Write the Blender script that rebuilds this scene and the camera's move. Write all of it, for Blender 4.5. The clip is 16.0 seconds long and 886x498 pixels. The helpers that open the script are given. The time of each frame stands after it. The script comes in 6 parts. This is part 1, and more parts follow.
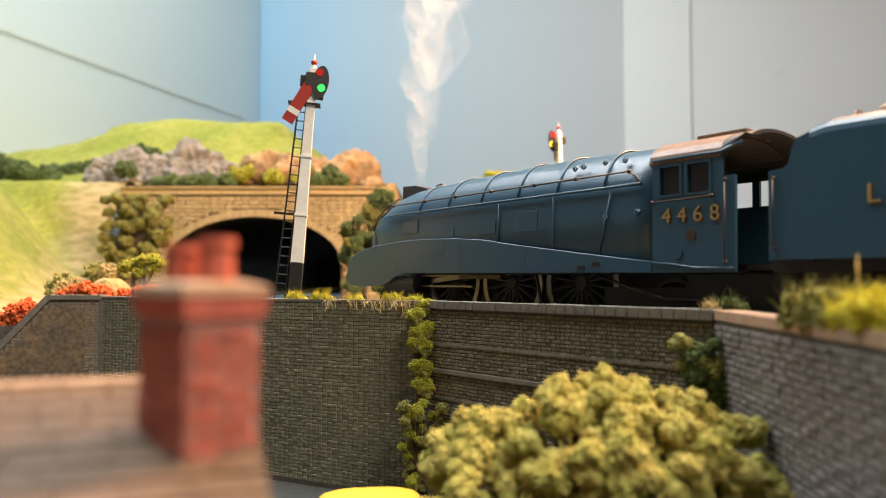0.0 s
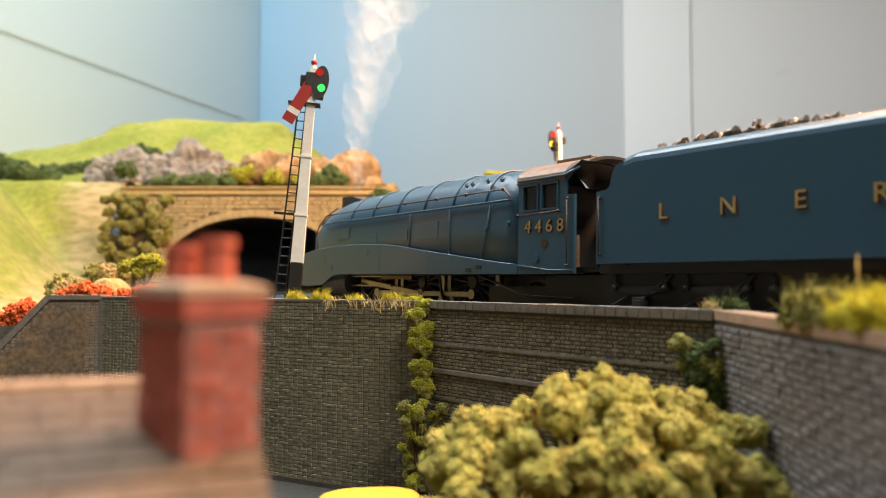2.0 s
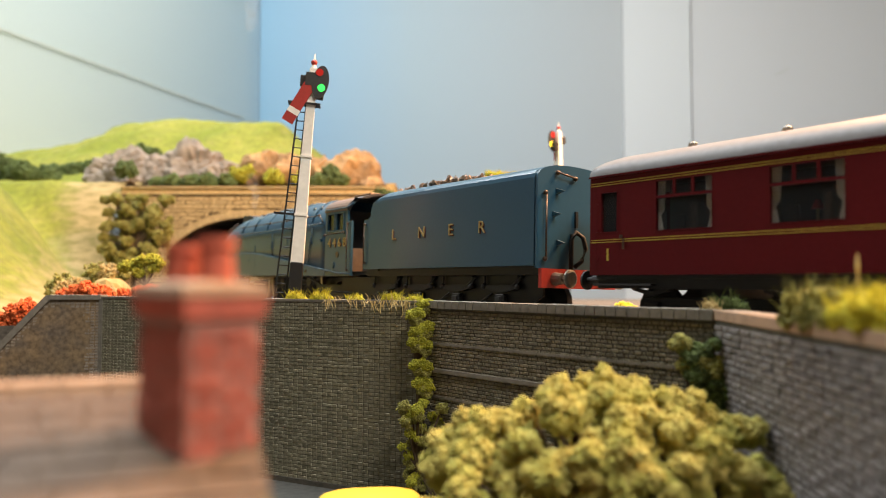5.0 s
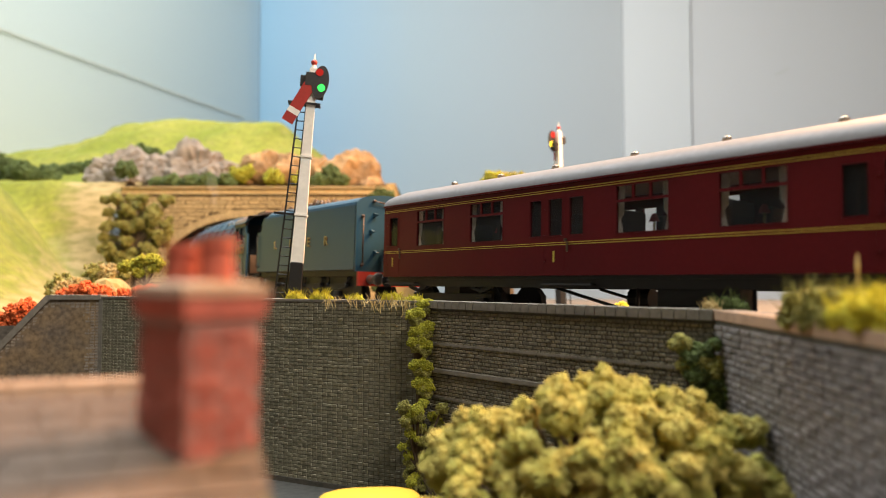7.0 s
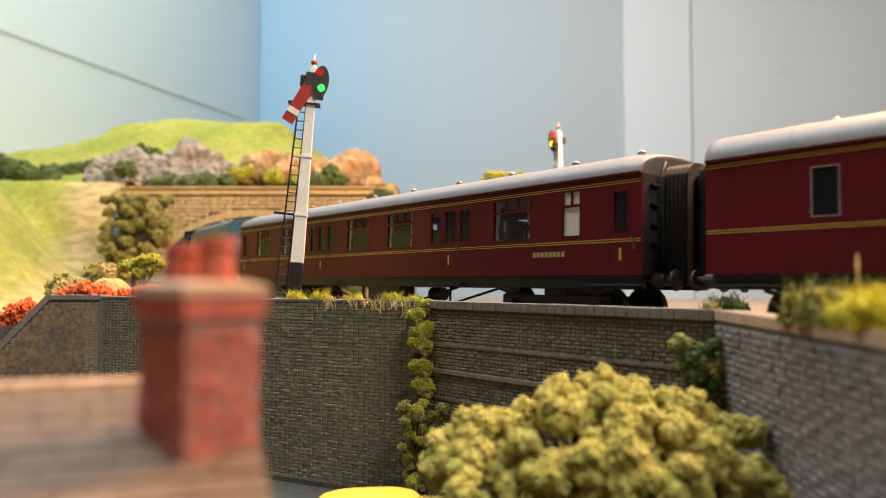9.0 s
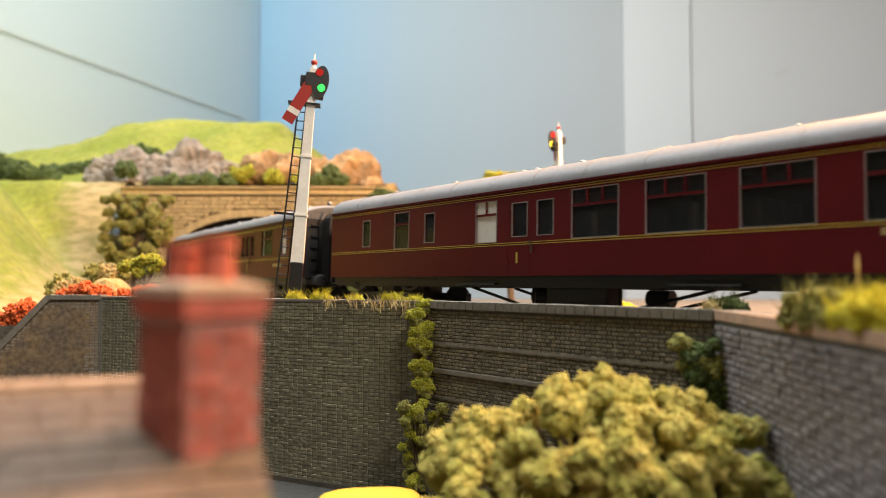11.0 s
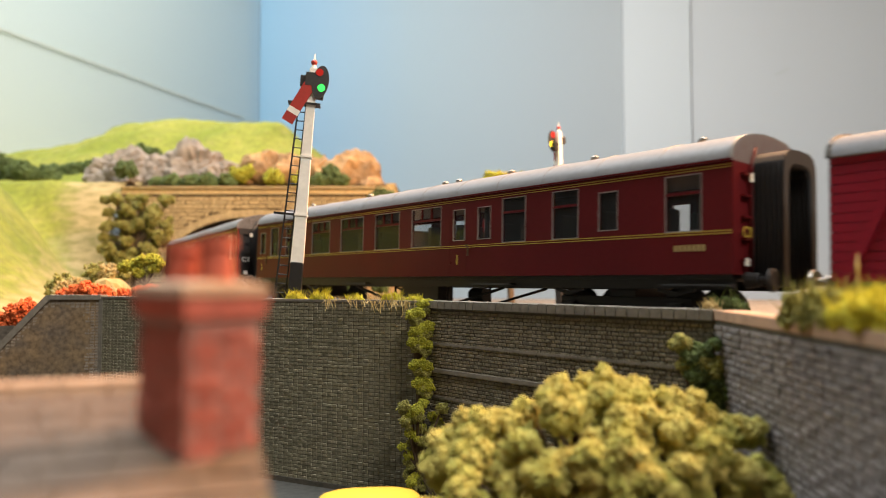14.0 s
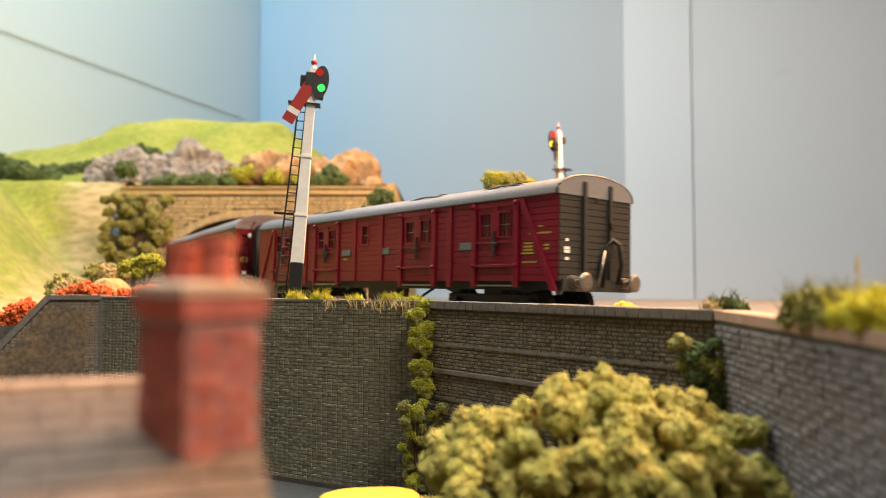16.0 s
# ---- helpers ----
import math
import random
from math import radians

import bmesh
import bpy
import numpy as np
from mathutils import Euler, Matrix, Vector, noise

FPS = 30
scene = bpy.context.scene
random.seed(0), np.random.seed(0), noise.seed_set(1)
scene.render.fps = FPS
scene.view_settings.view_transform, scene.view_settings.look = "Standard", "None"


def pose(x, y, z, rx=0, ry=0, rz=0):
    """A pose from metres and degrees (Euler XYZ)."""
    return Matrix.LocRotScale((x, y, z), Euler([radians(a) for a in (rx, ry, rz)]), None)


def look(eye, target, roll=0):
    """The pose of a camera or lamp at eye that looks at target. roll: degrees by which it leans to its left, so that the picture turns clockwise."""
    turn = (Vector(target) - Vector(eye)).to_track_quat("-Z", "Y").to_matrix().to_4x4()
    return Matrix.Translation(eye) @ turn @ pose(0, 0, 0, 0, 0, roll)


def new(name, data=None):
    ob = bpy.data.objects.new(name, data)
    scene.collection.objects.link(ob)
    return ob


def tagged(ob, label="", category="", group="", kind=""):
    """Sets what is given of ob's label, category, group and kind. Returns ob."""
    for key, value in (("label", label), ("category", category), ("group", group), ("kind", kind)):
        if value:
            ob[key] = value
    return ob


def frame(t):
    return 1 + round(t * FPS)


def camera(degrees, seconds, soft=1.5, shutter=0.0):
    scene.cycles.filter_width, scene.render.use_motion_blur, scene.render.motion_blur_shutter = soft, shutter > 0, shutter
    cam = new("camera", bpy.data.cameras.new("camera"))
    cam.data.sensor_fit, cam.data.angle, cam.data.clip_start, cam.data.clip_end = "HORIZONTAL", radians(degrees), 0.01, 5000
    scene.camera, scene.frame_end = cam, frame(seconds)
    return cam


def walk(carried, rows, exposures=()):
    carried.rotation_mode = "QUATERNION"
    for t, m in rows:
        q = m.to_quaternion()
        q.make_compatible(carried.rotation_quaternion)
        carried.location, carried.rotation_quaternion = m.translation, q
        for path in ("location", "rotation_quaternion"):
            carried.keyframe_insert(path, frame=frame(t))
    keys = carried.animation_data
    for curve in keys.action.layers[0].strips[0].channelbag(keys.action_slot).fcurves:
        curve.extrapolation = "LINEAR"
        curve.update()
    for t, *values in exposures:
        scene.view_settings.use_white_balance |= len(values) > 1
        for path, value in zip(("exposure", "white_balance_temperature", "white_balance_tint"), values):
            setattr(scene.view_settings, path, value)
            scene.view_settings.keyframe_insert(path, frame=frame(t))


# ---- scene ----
# The clip's camera stands still on a small model railway, 1:76. Lengths below are in millimetres.
MM = 0.001
EYE = 68.0                      # the lens's height over the baseboard
cam = camera(64.19, 16.0, soft=0.8, shutter=0.25)
cam.data.dof.use_dof = True
cam.data.dof.focus_distance = 0.222
cam.data.dof.aperture_fstop = 15.5
STAND = look((0, 0, EYE * MM), (0, 1.0, EYE * MM + math.tan(radians(2.565))))
walk(cam, [(0.0, STAND), (16.0, STAND)])
scene.view_settings.exposure = 0.06
scene.cycles.transparent_max_bounces = 24

# ---- light ----
world = bpy.data.worlds.new("room_air")
scene.world = world
world.use_nodes = True
world.node_tree.nodes["Background"].inputs[0].default_value = (0.62, 0.72, 0.85, 1)
world.node_tree.nodes["Background"].inputs[1].default_value = 0.15


def area(name, eye, target, sx, sy, watts, colour):
    data = bpy.data.lights.new(name, "AREA")
    data.shape, data.size, data.size_y, data.energy, data.color = "RECTANGLE", sx, sy, watts, colour
    ob = new(name, data)
    ob.matrix_world = look(eye, target)
    return ob


area("ceiling_lamp_warm", (0.31, 0.33, 0.44), (0.22, 0.27, 0.0), 0.20, 0.20, 11.0, (1.0, 0.53, 0.25))
area("ceiling_lamp_cool", (-0.33, 0.56, 1.15), (-0.28, 0.64, 0.0), 1.1, 0.8, 30, (0.93, 0.97, 1.0))
# unseen fill added behind the lens to brighten the faces turned towards it
area("front_fill", (0.55, -0.42, 1.06), (0.0, 0.1, 0.05), 0.6, 0.4, 16.0, (1.0, 0.93, 0.82))

# ---- materials ----


def material(name, colour, rough=0.6, metal=0.0, vary=0.15, grain=300.0, bump=0.1, second=None, patch=40.0, amount=0.5, spec=0.5, coat=0.0):
    """A surface with fine grain, and patches of a second colour; grain and patch are waves to the metre."""
    m = bpy.data.materials.new(name)
    m.use_nodes = True
    t, n = m.node_tree, m.node_tree.nodes
    b = n["Principled BSDF"]
    b.inputs["Roughness"].default_value, b.inputs["Metallic"].default_value = rough, metal
    b.inputs["Specular IOR Level"].default_value = spec
    b.inputs["Coat Weight"].default_value = coat
    co = n.new("ShaderNodeTexCoord")
    fine, wide = n.new("ShaderNodeTexNoise"), n.new("ShaderNodeTexNoise")
    fine.inputs["Scale"].default_value, fine.inputs["Detail"].default_value = grain, 6
    wide.inputs["Scale"].default_value, wide.inputs["Detail"].default_value = patch, 4
    t.links.new(co.outputs["Object"], fine.inputs["Vector"])
    t.links.new(co.outputs["Object"], wide.inputs["Vector"])
    mix1, mix2 = n.new("ShaderNodeMix"), n.new("ShaderNodeMix")
    mix1.data_type = mix2.data_type = "RGBA"
    second = second or tuple(c * 0.7 for c in colour)
    mix1.inputs[6].default_value, mix1.inputs[7].default_value = (*colour, 1), (*second, 1)
    ramp = n.new("ShaderNodeValToRGB")
    ramp.color_ramp.elements[0].position, ramp.color_ramp.elements[1].position = 0.35, 0.68
    t.links.new(wide.outputs["Fac"], ramp.inputs[0])
    mul = n.new("ShaderNodeMath")
    mul.operation = "MULTIPLY"
    mul.inputs[1].default_value = amount
    t.links.new(ramp.outputs[0], mul.inputs[0])
    t.links.new(mul.outputs[0], mix1.inputs[0])
    mix2.blend_type = "MULTIPLY"
    lift = n.new("ShaderNodeMapRange")
    lift.inputs[1].default_value, lift.inputs[2].default_value = 0.25, 0.75
    lift.inputs[3].default_value, lift.inputs[4].default_value = 1 - vary, 1 + vary
    t.links.new(fine.outputs["Fac"], lift.inputs[0])
    mix2.inputs[0].default_value = 1.0
    t.links.new(mix1.outputs[2], mix2.inputs[6])
    t.links.new(lift.outputs[0], mix2.inputs[7])
    t.links.new(mix2.outputs[2], b.inputs["Base Color"])
    if bump:
        bp = n.new("ShaderNodeBump")
        bp.inputs["Strength"].default_value, bp.inputs["Distance"].default_value = bump, 0.0004
        t.links.new(fine.outputs["Fac"], bp.inputs["Height"])
        t.links.new(bp.outputs[0], b.inputs["Normal"])
    return m


def pieces(m, spread=0.25, island=True):
    """Let every piece that wears m differ a little in brightness."""
    t, n = m.node_tree, m.node_tree.nodes
    b = n["Principled BSDF"]
    old = b.inputs["Base Color"].links[0].from_socket
    src = n.new("ShaderNodeNewGeometry").outputs["Random Per Island"] if island else n.new("ShaderNodeObjectInfo").outputs["Random"]
    lift = n.new("ShaderNodeMapRange")
    lift.inputs[3].default_value, lift.inputs[4].default_value = 1 - spread, 1 + spread
    t.links.new(src, lift.inputs[0])
    mix = n.new("ShaderNodeMix")
    mix.data_type, mix.blend_type = "RGBA", "MULTIPLY"
    mix.inputs[0].default_value = 1.0
    t.links.new(old, mix.inputs[6])
    t.links.new(lift.outputs[0], mix.inputs[7])
    t.links.new(mix.outputs[2], b.inputs["Base Color"])
    return m


def glow(name, colour, strength):
    m = material(name, colour, 0.3)
    b = m.node_tree.nodes["Principled BSDF"]
    b.inputs["Emission Color"].default_value, b.inputs["Emission Strength"].default_value = (*colour, 1), strength
    return m


def clear(name, tint=(0.8, 0.85, 0.85), alpha=0.25):
    m = bpy.data.materials.new(name)
    m.use_nodes = True
    b = m.node_tree.nodes["Principled BSDF"]
    b.inputs["Base Color"].default_value = (*tint, 1)
    b.inputs["Roughness"].default_value, b.inputs["Alpha"].default_value = 0.06, alpha
    return m


GARTER = material("garter_blue_paint", (0.016, 0.066, 0.116), 0.36, vary=0.06, grain=900, bump=0.03, second=(0.019, 0.068, 0.108), patch=60, spec=0.7)
MAROON = material("maroon_paint", (0.098, 0.0095, 0.0115), 0.36, vary=0.06, grain=900, bump=0.03, second=(0.068, 0.009, 0.011), patch=50, spec=0.11)
CRIMSON = material("crimson_paint", (0.23, 0.005, 0.020), 0.42, vary=0.08, grain=900, bump=0.04, second=(0.20, 0.006, 0.018), patch=50, spec=0.35)
SILVER = material("pale_grey_roof_paint", (0.20, 0.20, 0.205), 0.5, 0.0, vary=0.08, grain=700, bump=0.03, second=(0.165, 0.165, 0.17), patch=40, spec=0.15)
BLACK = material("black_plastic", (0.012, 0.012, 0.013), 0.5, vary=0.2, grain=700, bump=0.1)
GREYBLACK = material("weathered_black", (0.03, 0.03, 0.032), 0.6, vary=0.2, grain=600, bump=0.15)
STEEL = material("dull_steel", (0.32, 0.29, 0.25), 0.38, 0.8, vary=0.2, grain=800, bump=0.1)
BRONZE = material("tarnished_brass", (0.10, 0.066, 0.048), 0.38, 0.6, vary=0.25, grain=900, bump=0.1)
LETTERSHADE = material("dark_red_shading", (0.11, 0.018, 0.014), 0.5, vary=0.1, grain=900, bump=0)
GOLD = material("gilt_paint", (0.40, 0.30, 0.12), 0.4, 0.2, vary=0.1, grain=900, bump=0.05)
REDPAINT = material("red_paint", (0.42, 0.035, 0.025), 0.5, vary=0.1, grain=900, bump=0.05)
WHITE = material("white_paint", (0.84, 0.83, 0.78), 0.5, vary=0.06, grain=700, bump=0.08, second=(0.62, 0.6, 0.54), patch=120, amount=0.35)
YELLOWLINE = material("yellow_lining", (0.50, 0.38, 0.05), 0.5, vary=0.1, grain=900, bump=0)
COAL = material("coal", (0.20, 0.135, 0.09), 0.4, vary=0.3, grain=900, bump=0.4)
GLASSDARK = clear("smoked_cab_glass", (0.02, 0.02, 0.022), 0.85)
GLASS = clear("coach_glass", (0.02, 0.024, 0.026), 0.30)
CURTAIN = material("cream_curtain", (0.80, 0.76, 0.68), 0.8, vary=0.1, grain=500)
FROSTED = material("frosted_window", (0.7, 0.68, 0.62), 0.5, vary=0.05, grain=500)
SEAT = material("brown_seats", (0.10, 0.07, 0.05), 0.8, vary=0.2, grain=500)
RUBBER = material("gangway_rubber", (0.016, 0.016, 0.018), 0.75, vary=0.15, grain=700)
STONEGREY = pieces(material("grey_embossed_brick", (0.235, 0.22, 0.15), 0.75, vary=0.3, grain=500, bump=0.35, second=(0.175, 0.165, 0.115), patch=25, amount=0.7), 0.12)
BRICKB = pieces(material("dark_olive_brick", (0.20, 0.175, 0.125), 0.7, vary=0.35, grain=500, bump=0.35, second=(0.15, 0.14, 0.10), patch=25, amount=0.7), 0.15)
MORTAR = material("dark_joints", (0.08, 0.072, 0.056), 0.9, vary=0.3, grain=600, bump=0.3)
JOINTS = material("olive_grey_joints", (0.15, 0.135, 0.10), 0.9, vary=0.4, grain=600, bump=0.3)
OCHRE = material("ochre_stained_joints", (0.22, 0.15, 0.08), 0.9, vary=0.5, grain=600, bump=0.3, second=(0.10, 0.085, 0.07), patch=90, amount=0.9)
COPING = material("grey_coping", (0.19, 0.175, 0.145), 0.7, vary=0.25, grain=500, bump=0.25)
DARKWALL = pieces(material("sooty_brick", (0.27, 0.235, 0.20), 0.7, vary=0.3, grain=500, bump=0.35, second=(0.20, 0.15, 0.09), patch=60, amount=0.6), 0.2)
GREYWALL = pieces(material("blue_grey_brick", (0.20, 0.185, 0.18), 0.45, vary=0.3, grain=500, bump=0.35, second=(0.145, 0.125, 0.12), patch=30, amount=0.6), 0.14)
PORTAL = pieces(material("buff_portal_brick", (0.50, 0.37, 0.18), 0.85, vary=0.2, grain=300, bump=0.3, second=(0.40, 0.30, 0.14), patch=12, amount=0.6), 0.15)
PORTALJOINT = material("buff_joints", (0.15, 0.11, 0.055), 0.9, vary=0.2, grain=300)
REDBRICK = pieces(material("red_chimney_brick", (0.52, 0.115, 0.07), 0.8, vary=0.25, grain=400, bump=0.3, second=(0.48, 0.14, 0.10), patch=140, amount=0.7), 0.32)
REDJOINT = material("pale_red_joints", (0.46, 0.26, 0.21), 0.9, vary=0.2, grain=400)
POT = material("terracotta_pot", (0.55, 0.12, 0.07), 0.75, vary=0.15, grain=300)
CAP = material("buff_cement", (0.34, 0.22, 0.14), 0.9, vary=0.2, grain=300)
TILES = pieces(material("buff_stone_tiles", (0.105, 0.064, 0.037), 0.85, vary=0.25, grain=250, bump=0.3, second=(0.088, 0.068, 0.054), patch=40, amount=0.6), 0.1)
ROAD = material("dark_road", (0.05, 0.05, 0.045), 0.85, vary=0.3, grain=400, bump=0.3)
BALLAST = material("ballast", (0.12, 0.105, 0.085), 0.9, vary=0.5, grain=700, bump=0.6)
EARTH = material("buff_earth", (0.38, 0.27, 0.13), 0.95, vary=0.25, grain=300, bump=0.4, second=(0.40, 0.36, 0.08), patch=14, amount=0.6)
ROCK = material("tan_rock", (0.36, 0.21, 0.085), 0.9, vary=0.5, grain=90, bump=1.0, second=(0.13, 0.08, 0.04), patch=30, amount=0.8)
ROCKGREY = material("grey_brown_rock", (0.25, 0.205, 0.16), 0.9, vary=0.5, grain=90, bump=1.0, second=(0.15, 0.125, 0.10), patch=30, amount=0.7)
FOAMGREEN = pieces(material("green_foam_foliage", (0.40, 0.37, 0.085), 0.95, vary=0.2, grain=900, bump=0.5, second=(0.30, 0.29, 0.06), patch=60, amount=0.8), 0.12)
FOAM = pieces(material("olive_foam_foliage", (0.48, 0.41, 0.115), 0.95, vary=0.2, grain=900, bump=0.5, second=(0.36, 0.33, 0.075), patch=70, amount=0.8), 0.12)
MOSS = pieces(material("lime_foam_foliage", (0.36, 0.35, 0.03), 0.95, vary=0.4, grain=1200, bump=0.7, second=(0.22, 0.23, 0.02), patch=120, amount=0.7), 0.25)
YELLOWTUFT = pieces(material("yellow_foam_tuft", (0.56, 0.50, 0.04), 0.95, vary=0.35, grain=1200, bump=0.6, second=(0.50, 0.46, 0.04), patch=120), 0.2)
DARKFOAM = pieces(material("dark_green_foliage", (0.085, 0.12, 0.035), 0.95, vary=0.4, grain=900, bump=0.6, second=(0.09, 0.12, 0.03), patch=60), 0.3)
BUSHFOAM = pieces(material("olive_bush_foliage", (0.24, 0.225, 0.055), 0.95, vary=0.4, grain=700, bump=0.6, second=(0.20, 0.19, 0.05), patch=40), 0.3)
RUST = pieces(material("orange_foam_foliage", (0.62, 0.13, 0.03), 0.95, vary=0.4, grain=1100, bump=0.6, second=(0.5, 0.09, 0.03), patch=90), 0.25)
DRYGRASS = material("dry_grass", (0.55, 0.42, 0.18), 0.9, vary=0.2, grain=500)
TWIG = material("brown_twig", (0.10, 0.07, 0.04), 0.9, vary=0.3, grain=500)
CARYELLOW = material("yellow_car_paint", (0.75, 0.50, 0.06), 0.3, vary=0.03, grain=500, bump=0)
RED_ON = glow("red_spectacle", (0.5, 0.02, 0.015), 0.15)
GREEN_ON = glow("green_light", (0.05, 1.0, 0.12), 1.2)
YELLOW_ON = glow("yellow_light", (1.0, 0.75, 0.05), 1.5)


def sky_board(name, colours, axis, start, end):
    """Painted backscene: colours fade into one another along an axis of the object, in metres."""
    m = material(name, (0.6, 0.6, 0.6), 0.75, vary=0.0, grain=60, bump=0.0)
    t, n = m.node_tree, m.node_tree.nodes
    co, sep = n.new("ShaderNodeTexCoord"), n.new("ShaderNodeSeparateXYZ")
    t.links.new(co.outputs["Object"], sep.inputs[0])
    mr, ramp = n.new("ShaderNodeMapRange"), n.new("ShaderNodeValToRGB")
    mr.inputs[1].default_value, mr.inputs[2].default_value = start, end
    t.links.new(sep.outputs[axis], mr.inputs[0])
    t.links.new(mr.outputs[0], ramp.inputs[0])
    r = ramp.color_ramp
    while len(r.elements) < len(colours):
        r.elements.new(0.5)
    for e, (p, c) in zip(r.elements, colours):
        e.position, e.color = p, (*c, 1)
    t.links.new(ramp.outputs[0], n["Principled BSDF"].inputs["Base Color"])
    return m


# ---- mesh helpers (millimetres in, metres out) ----


def part(name, bm, mat, parent=None, label="", smooth=False, at=None):
    """Link a bmesh as one mesh object, under parent if one is given."""
    bmesh.ops.recalc_face_normals(bm, faces=bm.faces[:])
    bm.transform(Matrix.Scale(MM, 4))
    me = bpy.data.meshes.new(name)
    bm.to_mesh(me)
    bm.free()
    me.materials.append(mat)
    if smooth:
        me.polygons.foreach_set("use_smooth", [True] * len(me.polygons))
    ob = new(name, me)
    if parent:
        ob.parent = parent
    if at:
        ob.location = [c * MM for c in at]
    if label:
        tagged(ob, label)
    return ob


def raw(name, verts, faces, mat, parent=None, smooth=False):
    me = bpy.data.meshes.new(name)
    me.from_pydata((np.asarray(verts) * MM).tolist(), [], faces)
    me.materials.append(mat)
    if smooth:
        me.polygons.foreach_set("use_smooth", [True] * len(me.polygons))
    ob = new(name, me)
    if parent:
        ob.parent = parent
    return ob


def thing(name, at, label, category, group="", kind="", rz=0.0):
    ob = new(name)
    ob.empty_display_size = 0.005
    ob.matrix_world = pose(at[0] * MM, at[1] * MM, at[2] * MM, 0, 0, rz)
    return tagged(ob, label, category, group, kind)


def box(bm, x0, x1, y0, y1, z0, z1, bevel=0.0):
    m = Matrix.Translation(((x0 + x1) / 2, (y0 + y1) / 2, (z0 + z1) / 2)) @ Matrix.Diagonal((x1 - x0, y1 - y0, z1 - z0, 1))
    r = bmesh.ops.create_cube(bm, size=1, matrix=m)
    if bevel:
        es = list({e for v in r["verts"] for e in v.link_edges})
        bmesh.ops.bevel(bm, geom=es, offset=bevel, segments=2, affect="EDGES", profile=0.5)
    return bm


def B(*a, **k):
    return box(bmesh.new(), *a, **k)


def loft(bm, rings, caps=True, closed=True):
    """Skin over rings of equal length."""
    vs = [[bm.verts.new(p) for p in ring] for ring in rings]
    n = len(rings[0])
    for a, b in zip(vs, vs[1:]):
        for i in range(n if closed else n - 1):
            j = (i + 1) % n
            bm.faces.new((a[i], a[j], b[j], b[i]))
    if caps:
        bm.faces.new(vs[0])
        bm.faces.new(vs[-1][::-1])
    return bm


def prism(bm, pts, y0, y1):
    """Extrude an outline in x, z from y0 to y1."""
    return loft(bm, [[(x, y0, z) for x, z in pts], [(x, y1, z) for x, z in pts]])


def tube(bm, pts, r, n=8, ends=True):
    pts = [Vector(p) for p in pts]
    rings = []
    for i, p in enumerate(pts):
        d = (pts[min(i + 1, len(pts) - 1)] - pts[max(i - 1, 0)]).normalized()
        a = d.orthogonal().normalized() if abs(d.z) > 0.9 else d.cross(Vector((0, 0, 1))).normalized()
        b = d.cross(a)
        rr = r[i] if isinstance(r, (list, tuple)) else r
        rings.append([p + rr * (math.cos(t) * a + math.sin(t) * b) for t in (2 * math.pi * k / n for k in range(n))])
    return loft(bm, rings, ends)


def ball(bm, c, r, sub=1, squash=1.0):
    bmesh.ops.create_icosphere(bm, subdivisions=sub, radius=r, matrix=Matrix.Translation(c) @ Matrix.Diagonal((1, 1, squash, 1)))
    return bm


def lerp(table, x):
    for (a, p), (b, q) in zip(table, table[1:]):
        if x <= b:
            k = max(0.0, (x - a) / (b - a))
            return p + (q - p) * k
    return table[-1][1]


def text(name, words, size, mat, parent, m, deep=0.15, space=1.0):
    c = bpy.data.curves.new(name, "FONT")
    c.body, c.size, c.extrude, c.space_character = words, size * MM, deep * MM, space
    c.align_x, c.align_y = "CENTER", "CENTER"
    c.materials.append(mat)
    ob = new(name, c)
    ob.parent = parent
    ob.matrix_local = m
    return ob


# ---- the line of the railway ----
AWAY, SIDE = Vector((-0.63147, 0.77540)), Vector((0.77540, 0.63147))
RAIL = EYE - 14.0
TRACK_OFF, BEND, RADIUS, CANT = 168.1, 300.0, 1000.0, 1.5


def rail_at(s, off=0.0):
    """Place and heading of the track's middle s along it; off to the side away from the camera."""
    if s <= BEND:
        p, a = AWAY * s + SIDE * TRACK_OFF, 0.0
    else:
        a = (s - BEND) / RADIUS
        p = AWAY * (BEND + RADIUS * math.sin(a)) + SIDE * (TRACK_OFF + RADIUS * (1 - math.cos(a)))
    d = AWAY * math.cos(a) + SIDE * math.sin(a)
    return p + Vector((d.y, -d.x)) * off, d


# ---- the setting ----
FLOOR = tagged(part("baseboard", B(-700, 900, -960, 1700, -20, 0), ROAD), "dark grey painted model baseboard", "baseboard", kind="structure")


